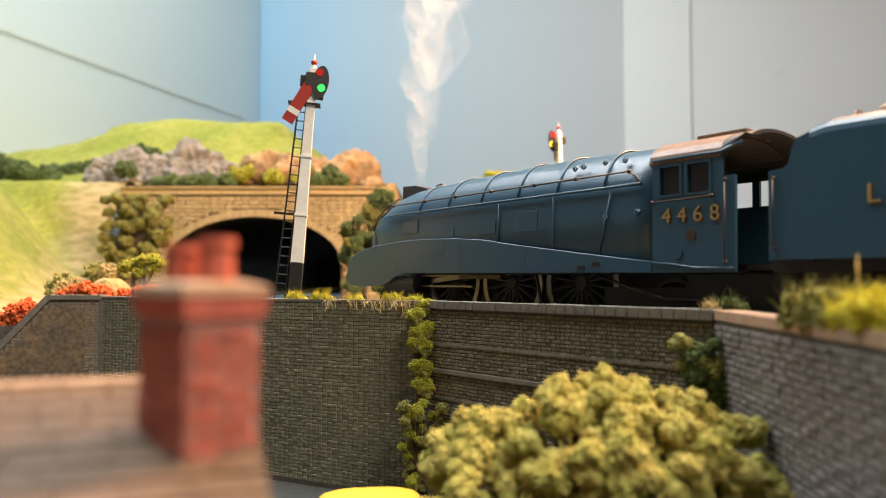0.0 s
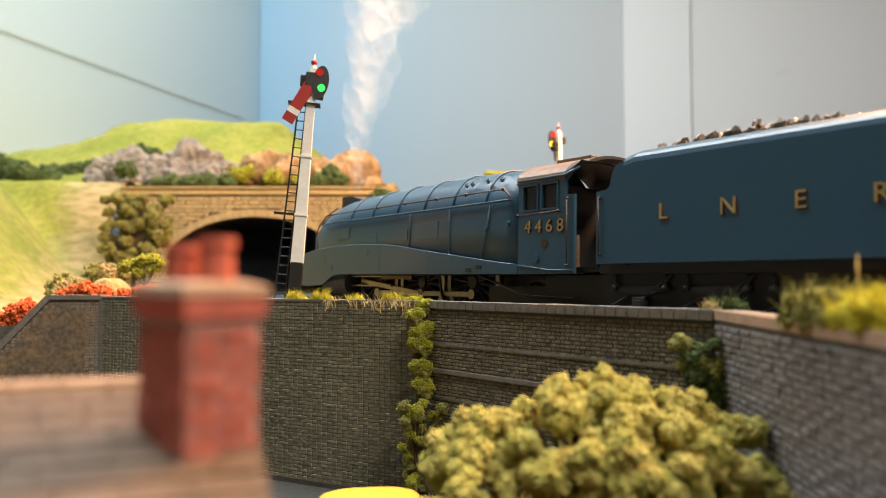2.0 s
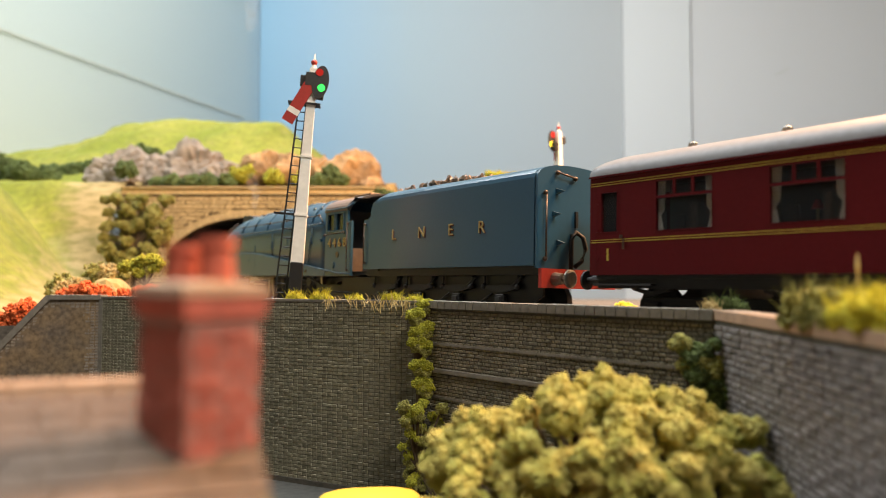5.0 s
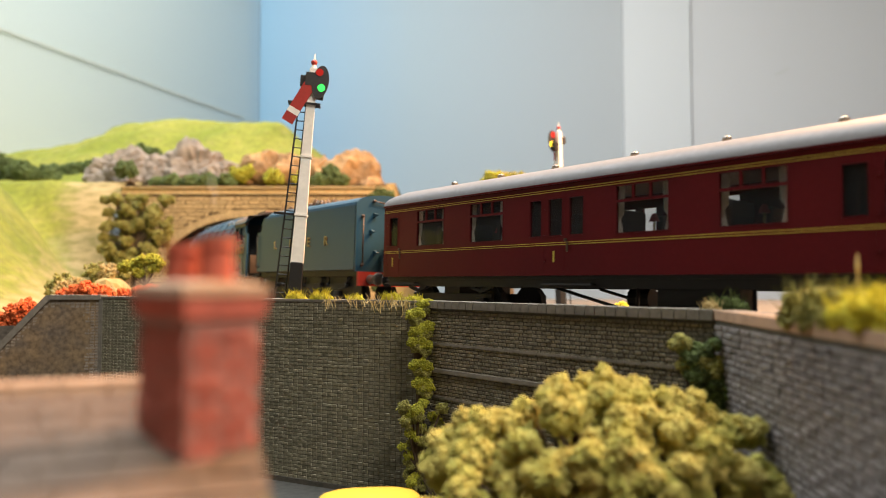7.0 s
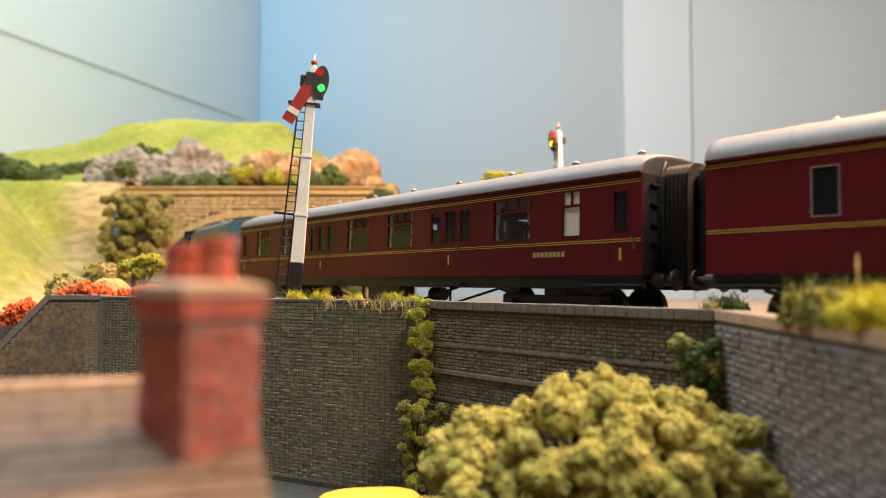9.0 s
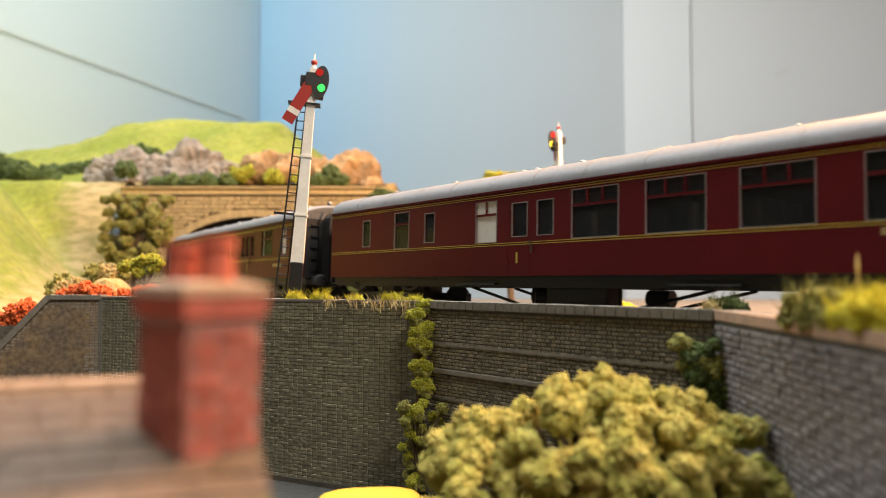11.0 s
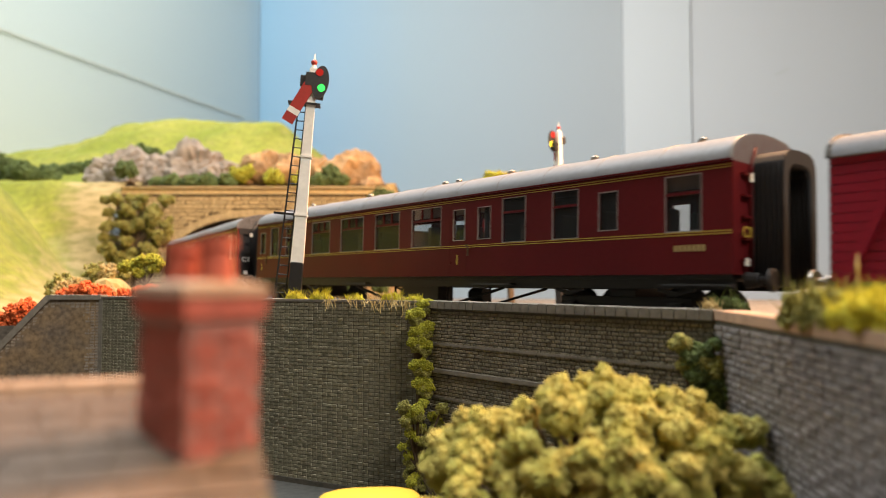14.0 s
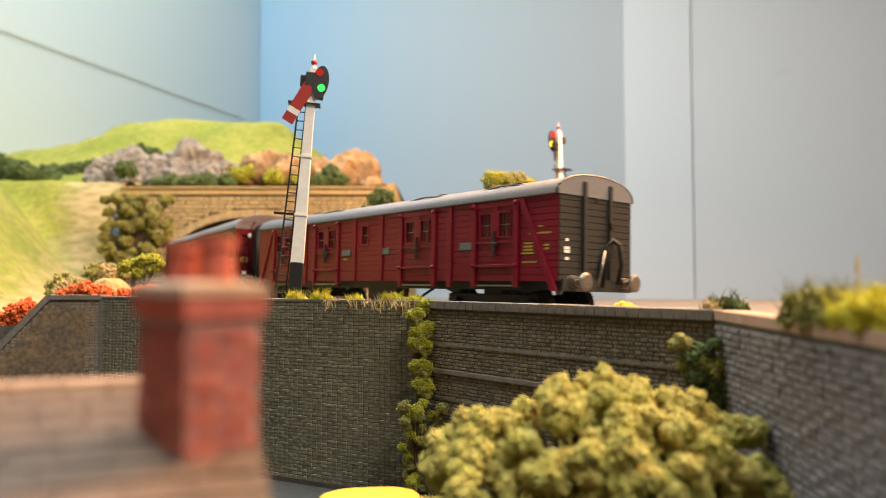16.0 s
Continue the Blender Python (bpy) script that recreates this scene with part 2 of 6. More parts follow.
def bricks_on(p, q, z0, z1, face, course=1.06, long=2.95, short=1.45, proud=0.22, top=None, skip=None, seed=1, gap=0.16):
    """Flemish bond bricks on the upright face from p to q: verts and faces as a list of pieces. face: +1 or -1, the side that looks out."""
    rnd = random.Random(seed)
    p, q = Vector(p), Vector(q)
    d = (q - p).normalized()
    n = Vector((d.y, -d.x)) * face
    length = (q - p).length
    out = []
    z, row = z0, 0
    while z + course * 0.7 < z1:
        x = -(row % 2) * (long + short) / 2
        k = 0
        while x < length:
            w = long if k % 2 == 0 else short
            a, b = max(x, 0) + gap * rnd.uniform(0.2, 0.8), min(x + w, length) - gap * rnd.uniform(0.2, 0.8)
            zt = z + course - gap * rnd.uniform(0.75, 1.25)
            if b - a > 0.4 and (top is None or zt < top((a + b) / 2)) and not (skip and skip((a + b) / 2, z)):
                h = proud * rnd.uniform(0.5, 1.25)
                e = 0.13
                vs = []
                for u, zz, o in ((a, z, 0), (b, z, 0), (b, zt, 0), (a, zt, 0), (a + e, z + e, h), (b - e, z + e, h), (b - e, zt - e, h), (a + e, zt - e, h)):
                    g = p + d * u + n * o
                    vs.append((g.x, g.y, zz + rnd.uniform(-0.05, 0.05)))
                out.append(vs)
            x += w
            k += 1
        z += course
        row += 1
    return out


QUADS = ((4, 5, 6, 7), (0, 1, 5, 4), (1, 2, 6, 5), (2, 3, 7, 6), (3, 0, 4, 7))


def lay(wall, blocks, mat, near=None, count=0):
    """Lay bricks on a wall: those nearest to the point near singly, the rest as one mesh."""
    if near and count:
        blocks = sorted(blocks, key=lambda b: (b[0][0] - near[0]) ** 2 + (b[0][1] - near[1]) ** 2 + (b[0][2] - near[2]) ** 2)
    single, rest = blocks[:count], blocks[count:]
    for b in single:
        raw("brick", b, QUADS, mat, wall)
    if rest:
        vs = [v for b in rest for v in b]
        fs = [tuple(8 * i + k for k in f) for i in range(len(rest)) for f in QUADS]
        ob = raw("brickwork", vs, fs, mat, wall)
        tagged(ob, kind="stuff")


WALL_TOP = EYE - 6.7
CORNER, WEST, WINGTOP, EASTC, NEARC = (-7.0, 220.5), (-137.0, 284.2), (-157.5, 284.2), (57.5, 150.0), (50.5, 40.0)
END = (-190.0, 281.0)


def slab(bm, p, q, back, z0, z1):
    """A wall's core behind the line from p to q."""
    p, q = Vector(p), Vector(q)
    d = (q - p).normalized()
    n = Vector((d.y, -d.x)) * back
    ring = [p, q, q + n, p + n]
    return loft(bm, [[(v.x, v.y, z0) for v in ring], [(v.x, v.y, z1) for v in ring]])


WALL_A = tagged(part("wall_abutment", slab(bmesh.new(), WEST, CORNER, -5, 0, WALL_TOP), JOINTS), "grey embossed brick retaining wall with grass along its top", "retaining wall", kind="structure")
WALL_B = tagged(part("wall_parapet", slab(bmesh.new(), CORNER, EASTC, -5, 0, WALL_TOP), MORTAR), "grey brick parapet wall with raised bands and coping", "retaining wall", kind="structure")
WALL_C = tagged(part("wall_east", slab(bmesh.new(), EASTC, NEARC, -6, 0, WALL_TOP), MORTAR), "blue-grey brick retaining wall beside the tree", "retaining wall", kind="structure")
bm = bmesh.new()
loft(bm, [[(x, y, z) for x, y, z in ((WEST[0], WEST[1] + o, 0), (END[0], END[1] + o, 0), (END[0], END[1] + o, EYE - 42), (WINGTOP[0], WINGTOP[1] + o, WALL_TOP), (WEST[0], WEST[1] + o, WALL_TOP))] for o in (0, 5)])
WALL_W = tagged(part("wall_wing", bm, OCHRE), "sooty brick wing wall with a sloping end", "retaining wall", kind="structure")

# coping stones, bands and kerb edges of the walls


def strip(name, p, q, z0, z1, out, back, mat, parent, n=1, label=""):
    p, q = Vector(p), Vector(q)
    d = (q - p).normalized()
    nn = Vector((d.y, -d.x))
    length = (q - p).length
    for i in range(n):
        a, b = length * i / n + (0.12 if n > 1 else 0), length * (i + 1) / n - (0.12 if n > 1 else 0)
        bm = bmesh.new()
        ring = [p + d * a + nn * out, p + d * b + nn * out, p + d * b - nn * back, p + d * a - nn * back]
        j = random.uniform(-0.08, 0.08) if n > 1 else 0
        loft(bm, [[(v.x, v.y, z0) for v in ring], [(v.x, v.y, z1 + j) for v in ring]])
        part(name, bm, mat, parent, label)


strip("coping_stone", CORNER, EASTC, WALL_TOP - 1.7, WALL_TOP + 0.5, 0.9, 5.4, COPING, WALL_B, 32)
strip("band", CORNER, EASTC, WALL_TOP - 12.7, WALL_TOP - 12.0, 0.45, -0.1, COPING, WALL_B)
strip("band", CORNER, EASTC, WALL_TOP - 20.9, WALL_TOP - 19.8, 0.8, -0.1, COPING, WALL_B)
strip("band", CORNER, EASTC, WALL_TOP - 28.6, WALL_TOP - 27.9, 0.45, -0.1, COPING, WALL_B)
strip("plinth", CORNER, EASTC, 0, 4, 1.0, -0.1, COPING, WALL_B)
strip("edging", WEST, CORNER, WALL_TOP - 0.4, WALL_TOP + 0.4, 0.4, 5.2, COPING, WALL_A)
strip("plinth", WEST, CORNER, 0, 1.6, 0.8, -0.1, MORTAR, WALL_A)
strip("edging", EASTC, NEARC, WALL_TOP - 1.5, WALL_TOP + 0.5, 0.3, 6.2, CAP, WALL_C)
strip("pilaster", (WEST[0] - 0.8, WEST[1]), (WEST[0] + 0.8, WEST[1] - 0.5), 0, WALL_TOP, 0.5, 1, COPING, WALL_W)
bm = bmesh.new()
loft(bm, [[(WINGTOP[0] - 1, WINGTOP[1] + o, WALL_TOP - 0.9), (WEST[0], WEST[1] + o, WALL_TOP - 0.9), (WEST[0], WEST[1] + o, WALL_TOP + 0.9), (WINGTOP[0] - 1.5, WINGTOP[1] + o, WALL_TOP + 0.9)] for o in (-1.0, 5.5)])
part("coping", bm, COPING, WALL_W)
bm = bmesh.new()
loft(bm, [[(END[0], END[1] + o, EYE - 43.5), (WINGTOP[0], WINGTOP[1] + o, WALL_TOP - 1), (WINGTOP[0] - 1.5, WINGTOP[1] + o, WALL_TOP + 0.9), (END[0] - 2, END[1] + o, EYE - 42)] for o in (-1.0, 5.5)])
part("coping", bm, COPING, WALL_W)

# the trackbed behind the walls, one sheet with the ground of the layout
bm = bmesh.new()
edge = [(-700, 281), END, WEST, CORNER, EASTC, NEARC, (48, -950), (900, -950), (900, 620), (-60, 720), (-700, 900)]
loft(bm, [[(x, y + 2, 6) for x, y in edge], [(x, y + 2, RAIL - 4.2) for x, y in edge]])
GROUND = tagged(part("ground", bm, BALLAST), "raised trackbed covered in brown ballast", "trackbed", kind="structure")


def track(off, s0, s1, name_label):
    """Rails on sleepers, along the line at off to its far side."""
    t = thing("railway_track", (0, 0, 0), name_label, "railway track", "tracks on the trackbed")
    for side in (-8.25, 8.25):
        bm = bmesh.new()
        rings = []
        for i in range(61):
            s = s0 + (s1 - s0) * i / 60
            p, d = rail_at(s, off + side)
            nn = Vector((d.y, -d.x))
            rings.append([(p.x + nn.x * o, p.y + nn.y * o, z) for o, z in ((-0.5, RAIL - 2.4), (0.5, RAIL - 2.4), (0.5, RAIL), (-0.5, RAIL))])
        loft(bm, rings)
        part("rail", bm, STEEL, t)
    bm = bmesh.new()
    s = s0
    while s < s1:
        p, d = rail_at(s, off)
        m = Matrix.Translation((p.x, p.y, RAIL - 3.3)) @ Matrix.Rotation(math.atan2(d.y, d.x), 4, "Z") @ Matrix.Diagonal((3.2, 32, 2, 1))
        bmesh.ops.create_cube(bm, size=1, matrix=m)
        s += 8.0
    tagged(part("sleepers", bm, TWIG, t), kind="stuff")


track(0, -1250, 1500, "dull steel rails on dark sleepers beside the parapet")
track(46, -1200, 1400, "dull steel rails on dark sleepers behind the train")

# backscene boards round the corner, and the room
BACKC = Vector((-421, 1600))
LEFTE, RIGHTE = Vector((-680, 840)), Vector((1100, 1420))
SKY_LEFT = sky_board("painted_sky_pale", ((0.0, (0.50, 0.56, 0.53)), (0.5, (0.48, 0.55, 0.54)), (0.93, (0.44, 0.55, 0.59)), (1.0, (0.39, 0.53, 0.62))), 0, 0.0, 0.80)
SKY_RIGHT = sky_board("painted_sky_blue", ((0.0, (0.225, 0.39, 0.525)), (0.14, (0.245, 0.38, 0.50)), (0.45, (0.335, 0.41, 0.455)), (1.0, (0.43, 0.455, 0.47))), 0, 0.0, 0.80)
WALLPALE = material("pale_painted_board", (0.60, 0.61, 0.62), 0.7, vary=0.0, grain=60, bump=0.0, second=(0.575, 0.585, 0.595), patch=3)
PILASTER = material("white_painted_batten", (0.62, 0.64, 0.65), 0.6, vary=0.0, grain=60, bump=0.0, second=(0.60, 0.62, 0.63), patch=3)


def board(name, p, q, z0, z1, thick, mat, label):
    d = q - p
    ob = part(name, B(0, d.length, 0, thick, z0, z1), mat)
    ob.matrix_world = pose(p.x * MM, p.y * MM, 0, 0, 0, math.degrees(math.atan2(d.y, d.x)))
    return tagged(ob, label, "backscene board", kind="structure")


DR = (RIGHTE - BACKC).normalized()
NR = Vector((DR.y, -DR.x))
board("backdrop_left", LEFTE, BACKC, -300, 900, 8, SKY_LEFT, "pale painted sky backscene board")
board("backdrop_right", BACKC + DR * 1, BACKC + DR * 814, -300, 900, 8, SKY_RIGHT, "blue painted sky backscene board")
board("batten", BACKC + DR * 815 + NR * 4, BACKC + DR * 955 + NR * 4, -300, 900, 12, PILASTER, "white painted upright batten on the wall")
WALLB = board("wall_back", BACKC + DR * 958, BACKC + DR * 1700, -300, 900, 8, WALLPALE, "pale painted wall board")
PALETAN = material("pale_tan_line", (0.52, 0.54, 0.47), 0.7)
DL = (BACKC - LEFTE).normalized()
NL = Vector((DL.y, -DL.x))
# thin strip whose colour draws a shadow edge across the left board
ob = board("shadow_edge_strip", LEFTE + NL * 3, BACKC + NL * 3 - DL * 62, 0, 3.0, 0.8, PALETAN, "thin pale strip drawn for the shadow edge along the backscene")
ob.location.z = (EYE + 355) * MM
for x, z, a in ((186, 506, 24), (192, 509, 30), (176, 503, 20)):
    sc = part("scuff", B(-5, 5, -1.2, 0.2, -0.8, 0.8), PALETAN, WALLB)
    sc.matrix_local = pose(x * MM, 0, z * MM, 0, -a, 0)
# unseen room shell, its walls coloured dark to cut bounced light on the layout
ROOMWALL = material("room_wall_paint", (0.22, 0.205, 0.185), 0.8, vary=0.04, grain=20, bump=0.05)
CEIL = material("ceiling_paint", (0.52, 0.51, 0.48), 0.8, vary=0.03, grain=20, bump=0.05)
tagged(part("ceiling", B(-1500, 1900, -1600, 1900, 1250, 1290), CEIL), "white painted room ceiling", "ceiling", kind="structure")
tagged(part("wall_south", B(-1500, 1900, -1640, -1600, -900, 1250), ROOMWALL), "plain dark room wall out of view", "wall", kind="structure")
tagged(part("wall_west", B(-1540, -1500, -1600, 1900, -900, 1250), ROOMWALL), "plain dark room wall out of view", "wall", kind="structure")
tagged(part("wall_east_room", B(1900, 1940, -1600, 1900, -900, 1250), ROOMWALL), "plain dark room wall out of view", "wall", kind="structure")
tagged(part("wall_north", B(-1500, 1900, 1900, 1940, -900, 1250), ROOMWALL), "plain dark room wall out of view", "wall", kind="structure")
tagged(part("floor", B(-1500, 1900, -1600, 1900, -940, -900), CAP), "plain brown room floor", "floor", kind="structure")

# tunnel portal: buff brick face with a wide arch
PY, ARCX, ARCW, ARCTOP, SPRING = 640.0, -171.0, 79.0, EYE + 58.0, EYE + 14.0
PX0, PX1, PTOP = -292.0, -50.0, EYE + 80.0


def arch_z(x):
    k = (x - ARCX) / ARCW
    return SPRING + (ARCTOP - SPRING) * math.sqrt(1 - k * k) if abs(k) < 1 else -1e9


PORTALW = thing("tunnel_portal", (0, 0, 0), "buff brick tunnel portal with a wide dark arch", "tunnel portal", kind="structure")
bm = bmesh.new()
arc = [(ARCX + ARCW * math.cos(a), SPRING + (ARCTOP - SPRING) * math.sin(a)) for a in (math.pi * k / 24 for k in range(25))]
outline = [(PX1, 40)] + [(PX1, PTOP), (PX0, PTOP), (PX0, 40), (ARCX - ARCW, 40)] + arc[::-1] + [(ARCX + ARCW, 40)]
prism(bm, outline, PY, PY + 10)
part("face", bm, PORTALJOINT, PORTALW)
blocks = bricks_on((PX0, PY), (PX1, PY), 44, PTOP - 1.5, 1, course=3.6, long=9.6, short=4.8, proud=0.8, gap=0.8, skip=lambda u, z: arch_z(PX0 + u) + 6 > z, seed=5)
lay(PORTALW, blocks, PORTAL)
for k in range(40):
    a0, a1 = math.pi * k / 40 + 0.004, math.pi * (k + 1) / 40 - 0.004
    bm = bmesh.new()
    ring = []
    for a, g in ((a0, 0), (a1, 0), (a1, 6.5), (a0, 6.5)):
        ring.append((ARCX + (ARCW + g) * math.cos(a), SPRING + (ARCTOP - SPRING + g) * math.sin(a)))
    prism(bm, ring, PY - 1.6, PY + 2)
    part("arch_stone", bm, PORTAL, PORTALW)
part("string_course", B(PX0 - 2, PX1 + 2, PY - 1.6, PY + 9, PTOP - 1.5, PTOP), PORTAL, PORTALW)
part("parapet", B(PX0, PX1, PY - 0.5, PY + 8, PTOP, PTOP + 4), PORTAL, PORTALW)
part("coping", B(PX0 - 1, PX1 + 1, PY - 2.5, PY + 10, PTOP + 4, PTOP + 5.5), PORTAL, PORTALW)
# black shell and added end sheet: the tunnel's inner darkness put into colour
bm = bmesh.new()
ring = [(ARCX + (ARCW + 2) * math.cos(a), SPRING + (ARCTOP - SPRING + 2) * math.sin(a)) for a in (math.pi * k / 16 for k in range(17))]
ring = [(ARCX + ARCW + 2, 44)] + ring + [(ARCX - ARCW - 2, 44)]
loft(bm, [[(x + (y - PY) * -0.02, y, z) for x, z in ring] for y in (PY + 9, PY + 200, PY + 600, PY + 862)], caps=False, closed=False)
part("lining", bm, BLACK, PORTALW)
part("tunnel_dark_sheet", B(ARCX - ARCW - 70, ARCX + ARCW - 50, PY + 860, PY + 864, 40, ARCTOP + 6), BLACK, PORTALW)


# ---- scenery helpers ----
_b = bmesh.new()
bmesh.ops.create_icosphere(_b, subdivisions=1, radius=1)
_b.verts.index_update()
ICO_V = np.array([v.co[:] for v in _b.verts])
ICO_F = np.array([[v.index for v in f.verts] for f in _b.faces])
_b.free()


def crumbs(places, sizes, seed):
    """Many small uneven lumps at the given places: verts and faces."""
    g = np.random.default_rng(seed)
    n = len(places)
    stretch = g.uniform(0.6, 1.3, (n, 1, 3))
    jit = 1 + g.uniform(-0.25, 0.25, (n, len(ICO_V), 1))
    turn = g.uniform(0, 2 * np.pi, n)
    c, s = np.cos(turn)[:, None], np.sin(turn)[:, None]
    v = ICO_V[None] * jit * stretch * np.asarray(sizes)[:, None, None]
    v = np.stack([v[..., 0] * c - v[..., 2] * s, v[..., 1], v[..., 0] * s + v[..., 2] * c], -1)
    v = v + np.asarray(places)[:, None, :]
    f = ICO_F[None] + (np.arange(n) * len(ICO_V))[:, None, None]
    return v.reshape(-1, 3), f.reshape(-1, 3).tolist()


def clump(name, centre, r, mat, parent, n=120, grain=1.0, squash=0.85, seed=0):
    """One cushion of foam foliage."""
    g = np.random.default_rng(seed)
    d = g.normal(size=(n, 3))
    d /= np.linalg.norm(d, axis=1)[:, None]
    d *= (g.uniform(0.30, 1.15, n) ** 0.55)[:, None] * r
    d[:, 2] *= squash
    bumpy = 1 + 0.22 * np.sin(d[:, :1] / r * 5 + seed) * np.cos(d[:, 2:] / r * 4 + seed * 2)
    v, f = crumbs(d * bumpy + np.asarray(centre), g.uniform(0.6, 1.25, n) * grain, seed)
    return raw(name, v, f, mat, parent)


def blades(name, centre, r, h, n, mat, parent, seed=0, droop=0.0):
    """Static grass: thin leaning blades."""
    rn = random.Random(seed)
    vs, fs = [], []
    for k in range(n):
        x, y = centre[0] + rn.uniform(-r, r), centre[1] + rn.uniform(-r, r) * 0.6
        dx, dy, hh, w = rn.uniform(-0.6, 0.6) * h, rn.uniform(-0.6, 0.3) * h, h * rn.uniform(0.5, 1) * (1 - droop * rn.uniform(0, 2)), 0.13
        b = len(vs)
        vs += [(x - w, y, centre[2]), (x + w, y, centre[2]), (x + w * 0.8 + dx * 0.4, y + dy * 0.4, centre[2] + hh * 0.6), (x - w * 0.8 + dx * 0.4, y + dy * 0.4, centre[2] + hh * 0.6), (x + dx, y + dy, centre[2] + hh),
               (x, y + 2 * w, centre[2]), (x + dx * 0.4, y + dy * 0.4 + 2 * w, centre[2] + hh * 0.6)]
        fs += [(b, b + 1, b + 2, b + 3), (b + 3, b + 2, b + 4), (b + 1, b + 5, b + 6, b + 2), (b + 5, b, b + 3, b + 6), (b + 2, b + 6, b + 4), (b + 6, b + 3, b + 4)]
    return tagged(raw(name, vs, fs, mat, parent), kind="stuff" if parent else "")


def plant(name, label, category, base, clumps, mat, grain=0.8, density=1.0, group="", stem=True, mats=None, seed=0):
    """Stem, twigs and cushions of foliage. clumps: (x, y, z, r) in the world."""
    t = thing(name, base, label, category, group)
    if stem:
        bm = bmesh.new()
        top = max(c[2] for c in clumps) - base[2]
        cx, cy = np.mean([c[0] for c in clumps]) - base[0], np.mean([c[1] for c in clumps]) - base[1]
        tube(bm, [(0, 0, 0), (cx * 0.3, cy * 0.3, top * 0.35), (cx, cy, top * 0.8)], [max(0.5, top * 0.03), max(0.4, top * 0.022), 0.3], 7)
        for c in clumps:
            tube(bm, [(cx * 0.4, cy * 0.4, top * 0.4), ((c[0] - base[0]), (c[1] - base[1]), c[2] - base[2])], [max(0.3, top * 0.015), 0.2], 5)
        part("trunk", bm, TWIG, t)
    for i, (x, y, z, r) in enumerate(clumps):
        m = mats[i % len(mats)] if mats else mat
        clump("crown", (x - base[0], y - base[1], z - base[2]), r, m, t, int(max(24, 26 * density * (r / grain) ** 1.6)), grain, seed=seed * 31 + i)
    return t


def rock(at, size, mat, seed, label, rz=0.0):
    """A cast plaster rock: faceted and creased."""
    bm = bmesh.new()
    bmesh.ops.create_icosphere(bm, subdivisions=4, radius=1)
    noise.seed_set(seed)
    for v in bm.verts:
        p = v.co.copy()
        k = 1 + 0.42 * noise.noise(p * 1.3 + Vector((seed, 0, 0))) + 0.22 * noise.turbulence(p * 3 + Vector((seed, 0, 0)), 3, True)
        crease = 0.22 * abs(noise.noise(Vector((p.x * 5, p.y * 5, p.z * 2)) + Vector((0, seed, 0))))
        q = p * (k - crease)
        q.z = math.floor(q.z * 6) / 6 * 0.35 + q.z * 0.65
        v.co = Vector((q.x * size[0], q.y * size[1], q.z * size[2]))
    ob = part("rock", bm, mat)
    ob.matrix_world = pose(at[0] * MM, at[1] * MM, at[2] * MM, 0, 0, rz)
    return tagged(ob, label, "rock", "rocks above the tunnel")


# ---- hill and cutting ----
RIDGE = ((-900, 200), (-564, 224), (-500, 230), (-440, 242), (-414, 252), (-400, 264), (-327, 273), (-290, 268), (-240, 271), (-205, 266), (-180, 246), (-140, 214), (-100, 180), (-60, 160), (0, 120))
CUT = ((280, -196), (330, -203), (450, -222), (560, -262), (640, -292), (2000, -292))


def ease(k):
    k = min(1.0, max(0.0, k))
    return k * k * (3 - 2 * k)


def hill_z(x, y):
    left = ease((lerp(CUT, y) - x) / 135.0)
    low = 50 + left * (70 + 45 * ease((y - 300) / 330.0))
    back = ease((y - 655) / 240.0)
    if x > -292:
        low = max(low, 158) if y > 652 else low
    else:
        low = max(low, 50 + 110 * ease((y - 575) / 80.0) * ease((x + 520) / 80.0))
    z = low + max(0.0, lerp(RIDGE, x) - low) * back
    z += 5 * noise.noise(Vector((x / 45, y / 45, 3))) * min(1, left + back) + 4.0 * noise.noise(Vector((x / 17, y / 17, 8))) * min(1, left + back)
    return z


noise.seed_set(1)
bm = bmesh.new()
nx, ny = 150, 130
grid = []
for j in range(ny + 1):
    y = 286 + (1150 - 286) * j / ny
    grid.append([bm.verts.new((-760 + 716 * i / nx, y, hill_z(-760 + 716 * i / nx, y))) for i in range(nx + 1)])
for j in range(ny):
    for i in range(nx):
        q = (grid[j][i], grid[j][i + 1], grid[j + 1][i + 1], grid[j + 1][i])
        c = (q[0].co + q[2].co) / 2
        if (c.y > 652 or c.x < lerp(CUT, c.y) + 12) and max(v.co.z for v in q) - min(v.co.z for v in q) < 60:
            bm.faces.new(q)
bmesh.ops.delete(bm, geom=[v for v in bm.verts if not v.link_faces], context="VERTS")
# scatter grass on the hill, worn to bare buff earth along the cutting
HILLMAT = material("meadow_scatter_grass", (0.15, 0.17, 0.010), 0.95, vary=0.3, grain=180, bump=0.6, second=(0.265, 0.245, 0.035), patch=16, amount=0.75)
_t, _n = HILLMAT.node_tree, HILLMAT.node_tree.nodes
_old = _n["Principled BSDF"].inputs["Base Color"].links[0].from_socket
_worn, _spot, _add, _fade, _mix = (_n.new(k) for k in ("ShaderNodeAttribute", "ShaderNodeTexNoise", "ShaderNodeMath", "ShaderNodeMapRange", "ShaderNodeMix"))
_worn.attribute_name = "bare"
_spot.inputs["Scale"].default_value, _spot.inputs["Detail"].default_value = 45, 5
_add.operation, _mix.data_type = "ADD", "RGBA"
_t.links.new(_worn.outputs["Fac"], _add.inputs[0])
_t.links.new(_spot.outputs["Fac"], _add.inputs[1])
_t.links.new(_add.outputs[0], _fade.inputs[0])
_fade.inputs[1].default_value, _fade.inputs[2].default_value = 0.55, 1.45
